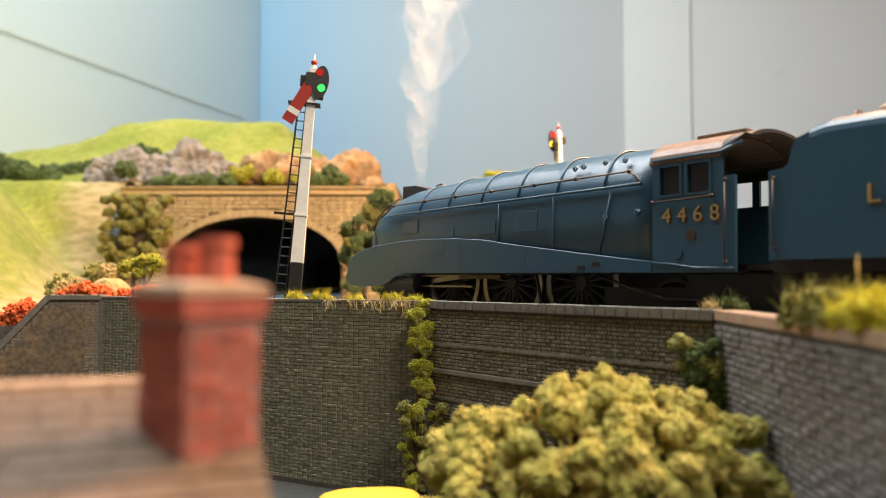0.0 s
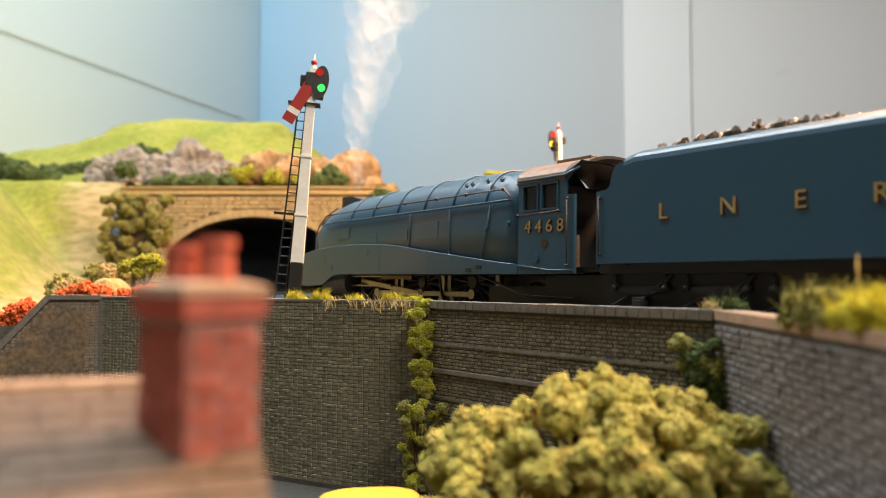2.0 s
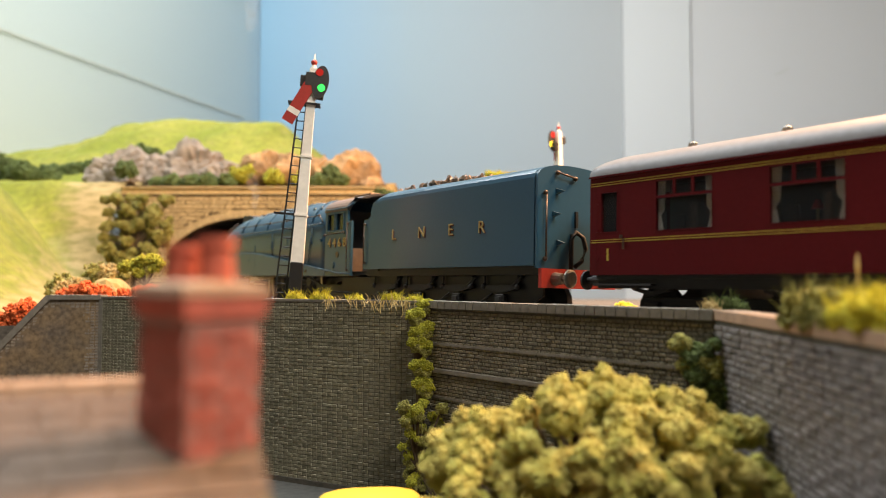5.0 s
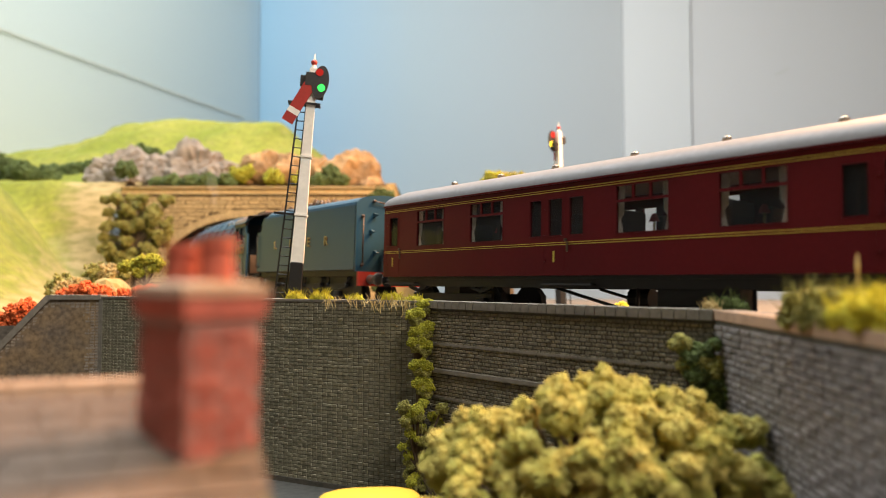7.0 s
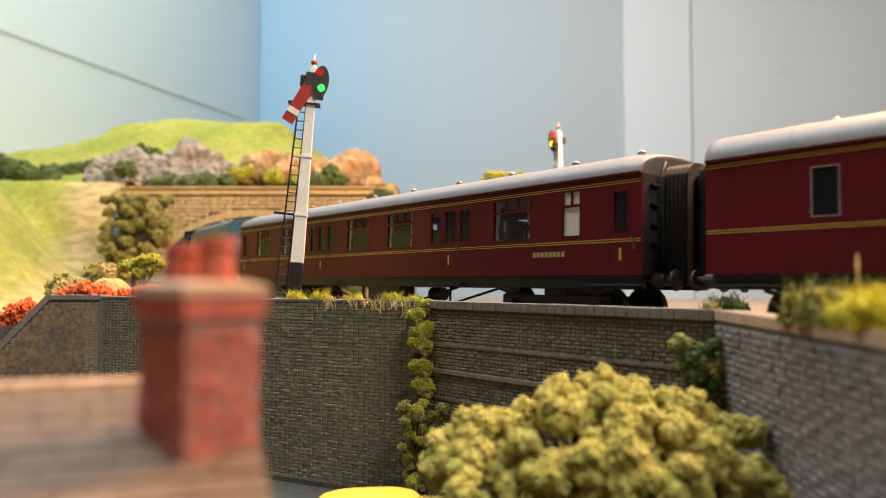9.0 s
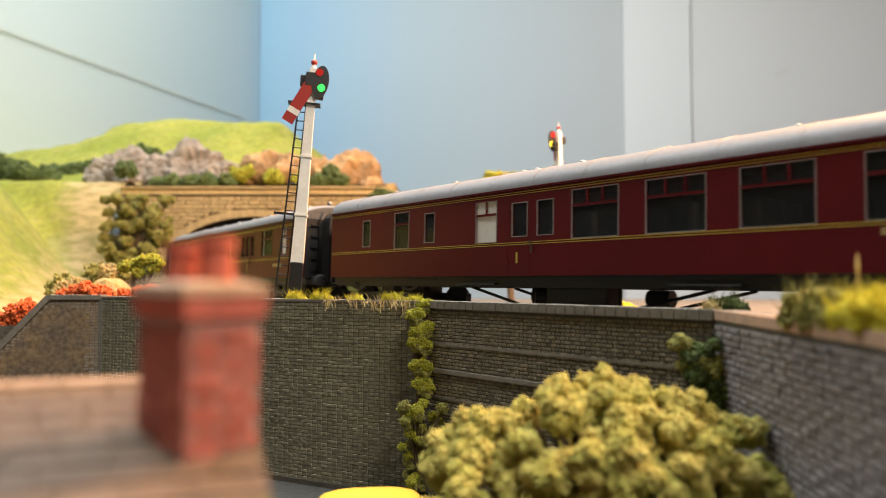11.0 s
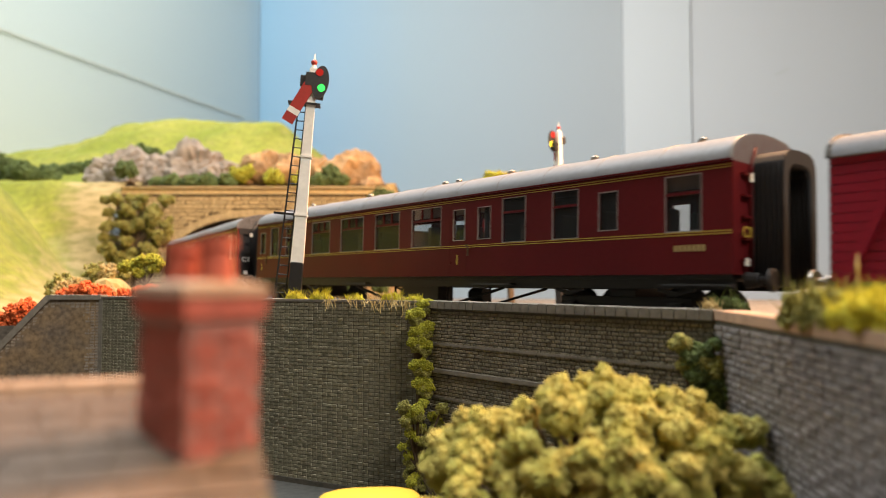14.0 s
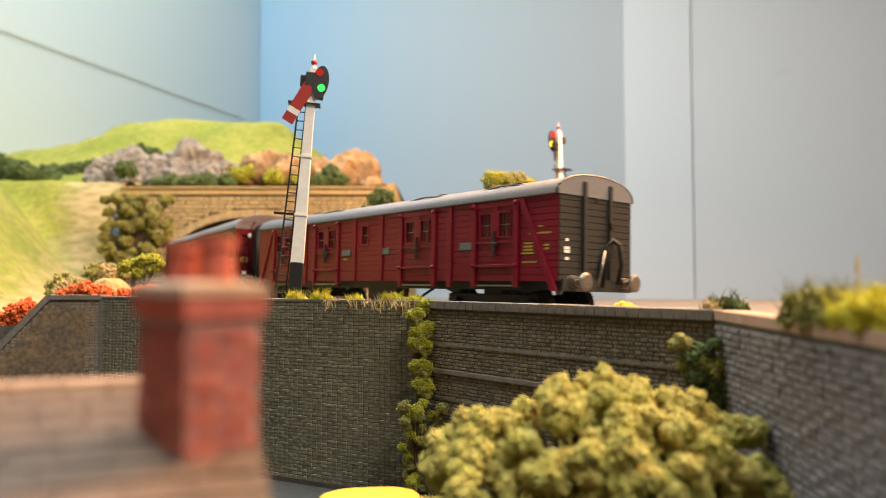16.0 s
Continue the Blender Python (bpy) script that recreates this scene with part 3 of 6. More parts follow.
_t.links.new(_fade.outputs[0], _mix.inputs[0])
_t.links.new(_old, _mix.inputs[6])
_soil = _n.new("ShaderNodeValToRGB")
_soil.color_ramp.elements[0].position, _soil.color_ramp.elements[0].color = 0.35, (0.22, 0.17, 0.06, 1)
_soil.color_ramp.elements[1].position, _soil.color_ramp.elements[1].color = 0.65, (0.40, 0.29, 0.13, 1)
_t.links.new(_spot.outputs["Fac"], _soil.inputs[0])
_t.links.new(_soil.outputs[0], _mix.inputs[7])
_t.links.new(_mix.outputs[2], _n["Principled BSDF"].inputs["Base Color"])
HILL = tagged(part("hillside", bm, HILLMAT, smooth=True), "bright yellow-green scatter-covered model hillside with bare buff earth", "hill", kind="structure")
bare = HILL.data.attributes.new("bare", "FLOAT", "POINT")
for v, d in zip(HILL.data.vertices, bare.data):
    x, y, z = v.co / MM
    reach = lerp(((286, 10), (380, 24), (480, 40), (600, 50), (1150, 50)), y)
    d.value = ease((reach - (lerp(CUT, y) - x)) / 45.0 + 0.5) if y < 655 else ease((700 - y) / 40) * ease((x + 350) / 30)

bm = bmesh.new()
loft(bm, [[(-52, 650, 40), (-44, 650, 40), (-44, 1150, 40), (-52, 1150, 40)], [(-52, 650, 158), (-44, 650, 158), (-44, 1150, 118), (-52, 1150, 118)]])
tagged(part("hill_side", bm, EARTH), "bare earth side of the model hill", "hill", kind="structure")

# rocks along the crest over the tunnel
GREYR, TANR = "grey-brown cast rock outcrop above the tunnel", "tan cast rock outcrop above the tunnel"
rock((-312, 690, 168), (30, 20, 27), ROCKGREY, 11, GREYR)
rock((-276, 690, 166), (20, 18, 22), ROCKGREY, 12, GREYR, 30)
rock((-246, 694, 174), (31, 20, 31), ROCKGREY, 13, GREYR, 10)
rock((-214, 690, 166), (20, 18, 20), ROCKGREY, 14, GREYR, 50)
rock((-176, 690, 168), (28, 18, 27), ROCK, 15, TANR)
rock((-142, 692, 166), (25, 18, 27), ROCK, 16, TANR, 20)
rock((-116, 688, 164), (20, 16, 23), ROCK, 17, TANR, 70)
rock((-88, 682, 160), (28, 20, 33), ROCK, 18, TANR, 15)
rock((-68, 678, 146), (22, 20, 24), ROCK, 19, TANR, 40)
rock((-166, 345, 52), (17, 12, 14), EARTH, 22, "pale buff rock behind the wall", 20)
rock((-148, 352, 50), (14, 12, 12), EARTH, 23, "pale buff rock behind the wall", 60)

# hedges and bushes on the hill
for i, (x, y, z, r) in enumerate(((-432, 700, 176, 16), (-412, 690, 174, 13), (-396, 700, 172, 12), (-378, 720, 174, 9), (-362, 724, 174, 8), (-350, 726, 176, 8), (-336, 728, 178, 9), (-322, 735, 184, 9), (-300, 722, 196, 10), (-455, 705, 180, 18),
                                  (-296, 655, 172, 9), (-272, 668, 160, 7), (-256, 664, 162, 8), (-236, 662, 161, 8), (-222, 662, 162, 8), (-205, 664, 162, 8), (-116, 660, 162, 8), (-100, 662, 164, 9), (-106, 664, 170, 8), (-62, 652, 140, 12))
                                 + tuple((-404 + 7 * k, 722, 180 + 0.9 * k, 6.5 + 1.5 * math.sin(k * 2.3)) for k in range(11)) + ((-324, 728, 196, 9), (-314, 730, 203, 8))):
    plant("hedge_bush", "dark green foam hedge bush on the hill", "bush", (x, y, z - r), [(x, y, z, r), (x + r * 0.6, y - 2, z - r * 0.3, r * 0.7)], DARKFOAM, 1.3, 0.9, "hedge bushes on the hill", False, seed=100 + i)
for i, (x, y, z, r) in enumerate(((-195, 668, 168, 9), (-160, 664, 166, 9), (-135, 666, 164, 8), (-186, 672, 172, 7))):
    plant("grass_mound", "bright yellow-green foam mound at the foot of the rocks", "bush", (x, y, z - r), [(x, y, z, r)], MOSS, 1.2, 0.9, "grass mounds by the rocks", False, seed=140 + i)
g = random.Random(5)
plant("bush", "large olive-green bush beside the tunnel mouth", "bush", (-258, 590, 62), [(-258 + g.uniform(-25, 27), 590 + g.uniform(-8, 8), 108 + g.uniform(-30, 30), g.uniform(2.6, 5)) for k in range(120)] + [(-258, 588, 82, 10), (-250, 586, 76, 8)], BUSHFOAM, 0.75, 0.9, seed=2)
plant("bush", "green tree growing beside the tunnel mouth", "tree", (-62, 560, 52), [(-62 + g.uniform(-17, 17), 560 + g.uniform(-8, 8), 88 + g.uniform(-28, 28), g.uniform(3, 5.5)) for k in range(70)] + [(-48, 562, 132, 11), (-56, 562, 122, 10)], DARKFOAM, 0.7, 0.75, mats=[DARKFOAM, DARKFOAM, BUSHFOAM], seed=3)
plant("tree", "bright green tree behind the far track", "tree", (50, 520, 50), [(50 + g.uniform(-14, 14), 520 + g.uniform(-8, 8), 138 + g.uniform(-9, 7), g.uniform(5, 8)) for k in range(14)], BUSHFOAM, 0.8, 0.8, mats=[MOSS, BUSHFOAM], seed=4)
plant("sapling", "small olive sprig tree on pale rocks", "tree", (-139, 335, 56), [(-139 + dx, 335 + dy, z, r) for dx, dy, z, r in ((-11, 0, 75, 3), (-7, 2, 76, 3), (-3, 0, 77.5, 3), (1, 1, 78, 3), (4, 0, 76.5, 3), (-5, -1, 72, 2.5), (2, 0, 74, 2.5), (-13, 1, 73.5, 2.2))], MOSS, 0.6, 0.8, seed=5)
for i, (x, y, z, r, m) in enumerate(((-190, 360, 62, 8, EARTH), (-178, 352, 60, 6, BUSHFOAM), (-200, 372, 64, 8, BUSHFOAM), (-162, 330, 61, 5, BUSHFOAM), (-185, 380, 72, 7, BUSHFOAM), (-172, 366, 72, 5, EARTH))):
    plant("scrub", "dry olive scrub on the bank behind the wall", "bush", (x, y, z - r), [(x, y, z, r), (x + r, y + 2, z - 1, r * 0.7)], BUSHFOAM, 0.9, 0.5, "scrub on the bank", False, mats=[m, BUSHFOAM], seed=160 + i)
for i, (x, y, z, r) in enumerate(((-155, 299, 63, 3.4), (-149, 298, 63.5, 4.2), (-143, 299, 62.6, 3.4), (-160, 300, 61.6, 3), (-136, 303, 62, 3), (-128, 300, 63, 3), (-124, 302, 63.5, 3), (-175, 290, 54, 5), (-180, 291, 49, 6), (-184, 291, 44, 6), (-189, 292, 39, 7), (-171, 290, 57, 4), (-192, 292, 33, 7))):
    plant("heather_bush", "orange-red foam bush behind the wing wall", "bush", (x, y, z - r), [(x, y, z, r), (x + r * 0.7, y, z - 1, r * 0.6)], RUST, 0.75, 1.0, "orange bushes", False, seed=180 + i)

# ---- semaphore signals ----


def signal(at, lean, rz, label, height, arm_angle, lens_on, lens_r=1.4):
    """Lattice-free wooden post with a lower-quadrant arm, spectacle, lamp, ladder and finial."""
    t = tagged(new("semaphore_signal"), label, "railway signal", "semaphore signals")
    t.matrix_world = pose(at[0] * MM, at[1] * MM, at[2] * MM, 0, lean, rz)
    h = height
    part("post_base", B(-2.3, 2.3, -2.3, 2.3, 0, 25, bevel=0.2), BLACK, t)
    bm = bmesh.new()
    loft(bm, [[(x * w, y * w, z) for x, y in ((-1, -1), (1, -1), (1, 1), (-1, 1))] for z, w in ((24.5, 2.3), (h, 1.35))])
    part("post", bm, WHITE, t, "white painted tapered square post")
    for z in (42, 64, 84):
        w = 2.3 - 0.95 * (z - 24.5) / (h - 24.5) + 0.35
        part("post_band", B(-w, w, -w, w, z, z + 0.8), WHITE, t)
    part("finial_ball", ball(bmesh.new(), (0, 0, h + 2.4), 1.2, 2), REDPAINT, t, smooth=True)
    f = part("finial", tube(bmesh.new(), [(0, 0, h), (0, 0, h + 1.4), (0, 0, h + 3.4), (0, 0, h + 6)], [1.2, 0.7, 0.5, 0.1], 8), WHITE, t)
    part("ladder_bracket", B(-8, 0, 1.0, 1.8, 84.5, 85.3), BLACK, t)
    part("landing", B(-8.2, 3.6, -2.4, 3.2, 84, 84.6), BLACK, t)
    part("landing", B(-10, 0, -1.2, 1.2, 42.2, 42.9), BLACK, t)
    l = part("ladder", bmesh_rail((-7.6, 0.4, 0), (-4.4, 0.4, 85), 0.35), BLACK, t, "thin black ladder")
    part("ladder_stile", bmesh_rail((-3.6, 0.4, 0), (-1.6, 0.4, 85), 0.3), BLACK, l)
    for k in range(24):
        z = 3 + 3.4 * k
        u = z / 85
        part("rung", bmesh_rail((-7.6 + 3.2 * u, 0.4, z), (-3.6 + 2.0 * u, 0.4, z), 0.22), BLACK, l)
    # arm and spectacle hang on one pivot
    pivot = tagged(new("arm_pivot"), "red arm lowered to clear")
    pivot.parent = t
    pivot.matrix_local = pose(0, -2.2 * MM, (h - 5) * MM, 0, 0, 0)
    turn = Matrix.Rotation(radians(arm_angle), 4, "Y")
    bm = B(-18.2, -2.0, -0.25, 0.25, -2.2, 2.2)
    bm.transform(turn)
    part("arm", bm, REDPAINT, pivot, "red semaphore arm")
    bm = B(-14.6, -12.4, -0.33, 0.3, -2.21, 2.21)
    bm.transform(turn)
    part("arm_stripe", bm, WHITE, pivot, "white stripe")
    bm = bmesh.new()
    ring = [(3.0 + 3.1 * math.cos(a), -0.4 + 6.2 * math.sin(a) + 1.0 * math.cos(a)) for a in (2 * math.pi * k / 24 for k in range(24))]
    prism(bm, ring, -0.35, 0.35)
    box(bm, -2.6, 1.0, -0.3, 0.3, -2.0, 3.0)
    part("spectacle", bm, GREYBLACK, pivot, "dark grey spectacle plate")
    for z, m, nm in ((3.2, RED_ON, "red lens"), (-2.6, lens_on, "lit lens")):
        part("lens", tube(bmesh.new(), [(3.0 + (0.3 - z) * 0.18, -0.55, z), (3.0 + (0.3 - z) * 0.18, 0.55, z)], lens_r, 16), m, pivot, nm)
    lamp = part("lamp", B(1.2, 4.4, 0.6, 3.6, -6.4, -1.4, bevel=0.3), BLACK, pivot)
    part("counterweight", B(-4.6, -1.8, 1.5, 3.5, -2.0, 2.2, bevel=0.3), GREYBLACK, pivot)
    return t


def bmesh_rail(a, b, r):
    return tube(bmesh.new(), [a, b], r, 5)


signal((-56.0, 262, 50), 4.3, 8, "white semaphore signal post with lowered red arm and green light", 98, -64, GREEN_ON)
signal((70, 420, 50), 0.5, 214, "white semaphore signal post seen from behind with yellow light", 107, -88, YELLOW_ON, 2.0)

# ---- house with its chimney ----
HOUSE = thing("house", (0, 0, 0), "model cottage with a buff stone tiled roof", "house")
NEAR = 0.76                     # the cottage stands close under the lens
RA, RB = Vector((-80 * NEAR, 78.5 * NEAR, EYE - 14 * NEAR)), Vector((-27 * NEAR, 98 * NEAR, EYE - 14.4 * NEAR))
along = (RB - RA).normalized()
down = Vector((0.335, -0.97, -0.155))
HL = 62 * NEAR
EA, EB = RA + down * HL, RB + down * HL
bdown = Vector((-0.40, 0.86, -0.5))
FA, FB = RA + bdown * 18, RB + bdown * 18
bm = bmesh.new()
t0 = Vector((0, 0, -1.2))
loft(bm, [[RA, RB, EB, EA], [RA + t0, RB + t0, EB + t0, EA + t0]])
loft(bm, [[RA, RB, FB, FA], [RA + t0, RB + t0, FB + t0, FA + t0]])
part("roof", bm, PORTALJOINT, HOUSE, "roof under buff stone tiles")
bm = bmesh.new()
ins = along * 1.5
ring = [EA + ins - down * 2, EB - ins - down * 2, FB - ins - bdown, FA + ins - bdown]
loft(bm, [[(v.x, v.y, 0) for v in ring], [(v.x, v.y, min(v.z for v in ring) - 1.3) for v in ring]])
part("walls", bm, TILES, HOUSE)
bm = bmesh.new()
loft(bm, [[RB - ins + t0, EB - ins + t0 - down * 2, FB - ins + t0 - bdown], [RB - ins * 1.6 + t0, EB - ins * 1.6 + t0 - down * 2, FB - ins * 1.6 + t0 - bdown]])
part("gable", bm, TILES, HOUSE)
rt = random.Random(8)
rows = 13
for j in range(rows):
    x = -rt.uniform(0, 3)
    L = (RB - RA).length
    d0 = HL * j / rows
    while x < L:
        w = rt.uniform(3.0, 4.6)
        a, b = max(x, 0) + 0.1, min(x + w, L) - 0.1
        if b - a > 0.8:
            lift0, lift1 = 0.2, 0.45 + rt.uniform(-0.06, 0.06)
            dd = HL / rows * 1.12
            vs = []
            for u, dn, up in ((a, d0, lift0), (b, d0, lift0), (b, d0 + dd, lift1), (a, d0 + dd, lift1), (a, d0, lift0 - 0.5), (b, d0, lift0 - 0.5), (b, d0 + dd, lift1 - 0.5), (a, d0 + dd, lift1 - 0.5)):
                q = RA + along * u + down * dn
                vs.append((q.x, q.y, q.z + up))
            raw("roof_tile", vs, ((0, 1, 2, 3), (0, 4, 5, 1), (1, 5, 6, 2), (2, 6, 7, 3), (3, 7, 4, 0)), TILES, HOUSE)
        x += w
for k in range(10):
    a, b = RA + along * (RB - RA).length * k / 10, RA + along * (RB - RA).length * (k + 0.96) / 10
    part("ridge_tile", tube(bmesh.new(), [a, b], 1.4, 8), CAP, HOUSE)

STACK = thing("chimney_stack", (-25.4 * NEAR, 70 * NEAR, EYE - 24 * NEAR), "red brick chimney stack with two terracotta pots on the cottage roof", "chimney", rz=45)
STACK.scale = (NEAR, NEAR, NEAR)
CA, CB, CH = 8.5, 11.9, 20.2
part("core", B(0.25, CA - 0.25, 0.25, CB - 0.25, 0, CH), REDJOINT, STACK)
local = bricks_on((0.25, 0.25), (CA - 0.25, 0.25), 0.2, CH, 1, course=1.6, long=4.2, short=2.0, proud=0.25, gap=0.34, seed=11)
local += bricks_on((0.25, CB - 0.25), (0.25, 0.25), 0.2, CH, 1, course=1.6, long=4.2, short=2.0, proud=0.25, gap=0.34, seed=12)
local += bricks_on((CA - 0.25, 0.25), (CA - 0.25, CB - 0.25), 0.2, CH, 1, course=1.6, long=4.2, short=2.0, proud=0.25, gap=0.34, seed=13)
lay(STACK, local, REDBRICK, (0, 0, 11), 140)
part("oversail", B(-0.3, CA + 0.3, -0.3, CB + 0.3, CH, CH + 1.2), REDBRICK, STACK)
part("oversail", B(-0.5, CA + 0.5, -0.5, CB + 0.5, CH + 1.2, CH + 2.2), REDBRICK, STACK)
bm = bmesh.new()
loft(bm, [[(-0.7 + k, -0.7 + k, z), (CA + 0.8 - k, -0.7 + k, z), (CA + 0.8 - k, CB + 0.7 - k, z), (-0.7 + k, CB + 0.7 - k, z)] for k, z in ((0, CH + 2.2), (0.2, CH + 3.2), (2.6, CH + 3.9))])
part("cap", bm, CAP, STACK, "buff cement flaunching")
for x, y, hh in ((4.9, 3.4, 4.6), (3.6, 8.4, 4.0)):
    p = part("chimney_pot", tube(bmesh.new(), [(x, y, CH + 3.4), (x, y, CH + 3.6 + hh * 0.8), (x, y, CH + 3.7 + hh * 0.8), (x, y, CH + 3.8 + hh)], [2.0, 1.7, 2.1, 2.0], 16), POT, STACK, "terracotta chimney pot", smooth=False)
    part("pot_mouth", tube(bmesh.new(), [(x, y, CH + 3.8 + hh), (x, y, CH + 3.85 + hh)], 1.5, 14), BLACK, p)

# ---- yellow car in front of the wall ----
CAR = thing("car", (-16, 166, 0), "small yellow model car parked below the wall", "car", rz=8)
bm = bmesh.new()
loft(bm, [[(x * k, y * k2, z) for x, y in ((-25, -10), (-25, 10), (25, 10), (25, -10))] for z, k, k2 in ((3, 0.97, 0.96), (6, 1, 1), (10.5, 0.98, 0.96))])
bmesh.ops.bevel(bm, geom=bm.edges[:], offset=1.5, segments=3, affect="EDGES")
part("body", bm, CARYELLOW, CAR, smooth=True)
bm = bmesh.new()
loft(bm, [[(x * k, y * k2, z) for x, y in ((-15, -9), (-15, 9), (13, 9), (13, -9))] for z, k, k2 in ((10.3, 1, 1), (16.4, 0.80, 0.86))])
part("glasshouse", bm, GLASS, CAR)
bm = bmesh.new()
loft(bm, [[(12.2 * k * math.copysign(abs(math.cos(a)) ** 0.6, math.cos(a)) - 1, 8.2 * k * math.copysign(abs(math.sin(a)) ** 0.6, math.sin(a)), z) for a in (2 * math.pi * i / 28 for i in range(28))] for k, z in ((1, 16.2), (1.0, 16.9), (0.93, 17.8), (0.75, 18.5), (0.4, 18.9), (0.05, 19.0))])
part("roof", bm, CARYELLOW, CAR, smooth=True)
for x in (-16, 16):
    for y in (-9.5, 9.5):
        w = part("wheel", tube(bmesh.new(), [(x, y - 1.2, 4), (x, y + 1.2, 4)], 4, 16), RUBBER, CAR)
        part("hubcap", tube(bmesh.new(), [(x, y - 1.4, 4), (x, y + 1.4, 4)], 2, 12), STEEL, w)

# ---- foliage on and before the walls ----
g = random.Random(9)
# crown outline: x, top height over a dome, then knobbly lobes all over its near side
CROWN = ((-2.5, -30.0), (0.0, -25.0), (4.5, -22.3), (8.5, -23.0), (10.0, -25.5), (12.0, -20.0), (16.0, -16.6), (19.5, -14.4), (22.0, -17.0), (26.0, -16.2), (28.5, -13.9), (31.5, -16.8), (34.5, -18.0), (41.0, -17.6), (45.0, -19.8), (47.5, -21.8), (51.5, -21.4), (54.5, -25.0), (55.5, -29.0), (54.5, -38.0))
lobes = []
for tries in range(4000):
    x = g.uniform(0, 53)
    f = g.random() ** 1.3
    r = g.uniform(3.0, 4.6)
    z = EYE + lerp(CROWN, x) - r * 0.95 - f * 24
    y = 124 - 19 * math.sqrt(max(0.0, 1 - (1 - f) ** 2)) + g.uniform(-2.0, 4.0) + 4 * abs(x - 26) / 28
    if len(lobes) < 62 and all((x - a) ** 2 + (y - b) ** 2 + (z - c) ** 2 > (0.66 * (r + q)) ** 2 for a, b, c, q in lobes):
        lobes.append((x, y, z, r))
cl = [(x, y, z, r * 0.85) for x, y, z, r in lobes]
for x, y, z, r in lobes:
    for k in range(6):
        d = Vector((g.gauss(0, 1), g.gauss(-0.5, 1), g.gauss(0.35, 1))).normalized() * r * g.uniform(0.62, 0.98)
        cl.append((x + d.x, y + d.y, z + d.z, r * g.uniform(0.34, 0.55)))
cl += [(26, 130, EYE - 38, 11), (14, 128, EYE - 44, 10), (40, 130, EYE - 43, 11), (26, 124, EYE - 50, 13)]
plant("tree", "bushy olive-yellow foam tree in front of the wall", "tree", (26, 120, 0), cl, FOAM, 0.34, 0.85, mats=[FOAM, FOAM, FOAMGREEN], seed=7)
ivy = [(-8.5, 216, EYE - 11, 3.2), (-5.5, 217.5, EYE - 8, 2.4), (-7.5, 215.5, EYE - 16, 3.2), (-5.2, 216, EYE - 15, 3.2), (-8, 215, EYE - 19, 3.0), (-5.6, 215.5, EYE - 20.5, 2.8),
       (-7.4, 215, EYE - 26, 3.0), (-5.4, 215, EYE - 27, 2.6), (-6.5, 214.5, EYE - 31.5, 3.2), (-5.0, 214, EYE - 33, 2.6)]
plant("climbing_plant", "lime-green foam creeper growing up the wall corner", "climbing plant", (-7, 216, 0), [(x + dx, y, z + dz, r * 0.62) for x, y, z, r in ivy for dx, dz in ((-1.0, 0.6), (0.9, 1.1), (0.2, -1.2))], MOSS, 0.22, 1.2, mats=[MOSS, MOSS, BUSHFOAM], seed=8)
low = [(-6 + g.uniform(-6, 6), 211 + g.uniform(-3, 3), EYE - 36.5 - 0.46 * k, g.uniform(0.9, 2.0)) for k in range(64)]
plant("climbing_plant", "loose olive weed clump at the foot of the wall", "climbing plant", (-8, 211, 0), low, BUSHFOAM, 0.2, 0.7, mats=[MOSS, BUSHFOAM, BUSHFOAM], seed=9)
corner = [(49.5, 148, EYE - 13, 2.2), (51.5, 147, EYE - 16, 2.6), (53.5, 147, EYE - 15, 2.4), (55, 146, EYE - 18, 3), (52.5, 146, EYE - 19.5, 2.6), (56, 145, EYE - 22, 3), (50, 147.5, EYE - 17.5, 1.6), (55.6, 145.5, EYE - 13, 1.4), (55, 145, EYE - 26, 3)]
plant("climbing_plant", "dark green foam creeper in the wall corner", "climbing plant", (55, 145, 0), corner, DARKFOAM, 0.3, 1.1, mats=[BUSHFOAM, DARKFOAM, DARKFOAM], seed=10)
tufts = [(-53, 247, 2.6, YELLOWTUFT), (-50, 246, 2.2, YELLOWTUFT), (-43, 240, 2.6, YELLOWTUFT), (-40.5, 239, 2.8, YELLOWTUFT), (-31, 235, 1.4, YELLOWTUFT), (-28, 234, 1.7, YELLOWTUFT), (-18, 229, 2.2, YELLOWTUFT), (-15, 228, 2.4, YELLOWTUFT), (-10, 225.5, 1.6, YELLOWTUFT), (-8, 224, 1.8, YELLOWTUFT),
         (58, 154, 2.0, DRYGRASS), (62.5, 154, 3.2, DARKFOAM), (61, 156, 2.4, DARKFOAM)]
for i, (x, y, r, m) in enumerate(tufts):
    t = plant("grass_tuft", "yellow foam grass tuft on the wall top" if m is YELLOWTUFT else "green foam tuft on the wall top", "grass tuft", (x, y, WALL_TOP + 0.3), [(x, y, WALL_TOP + 0.2 + r * 0.3, r * 0.72), (x + r * 0.7, y - 0.3, WALL_TOP + 0.1 + r * 0.15, r * 0.5)], m, 0.22, 1.1, "tufts along the wall", False, seed=220 + i)
    blades("blade", (0, 0, 0), r * 0.9, r * 1.7, 26, m, t, seed=i)
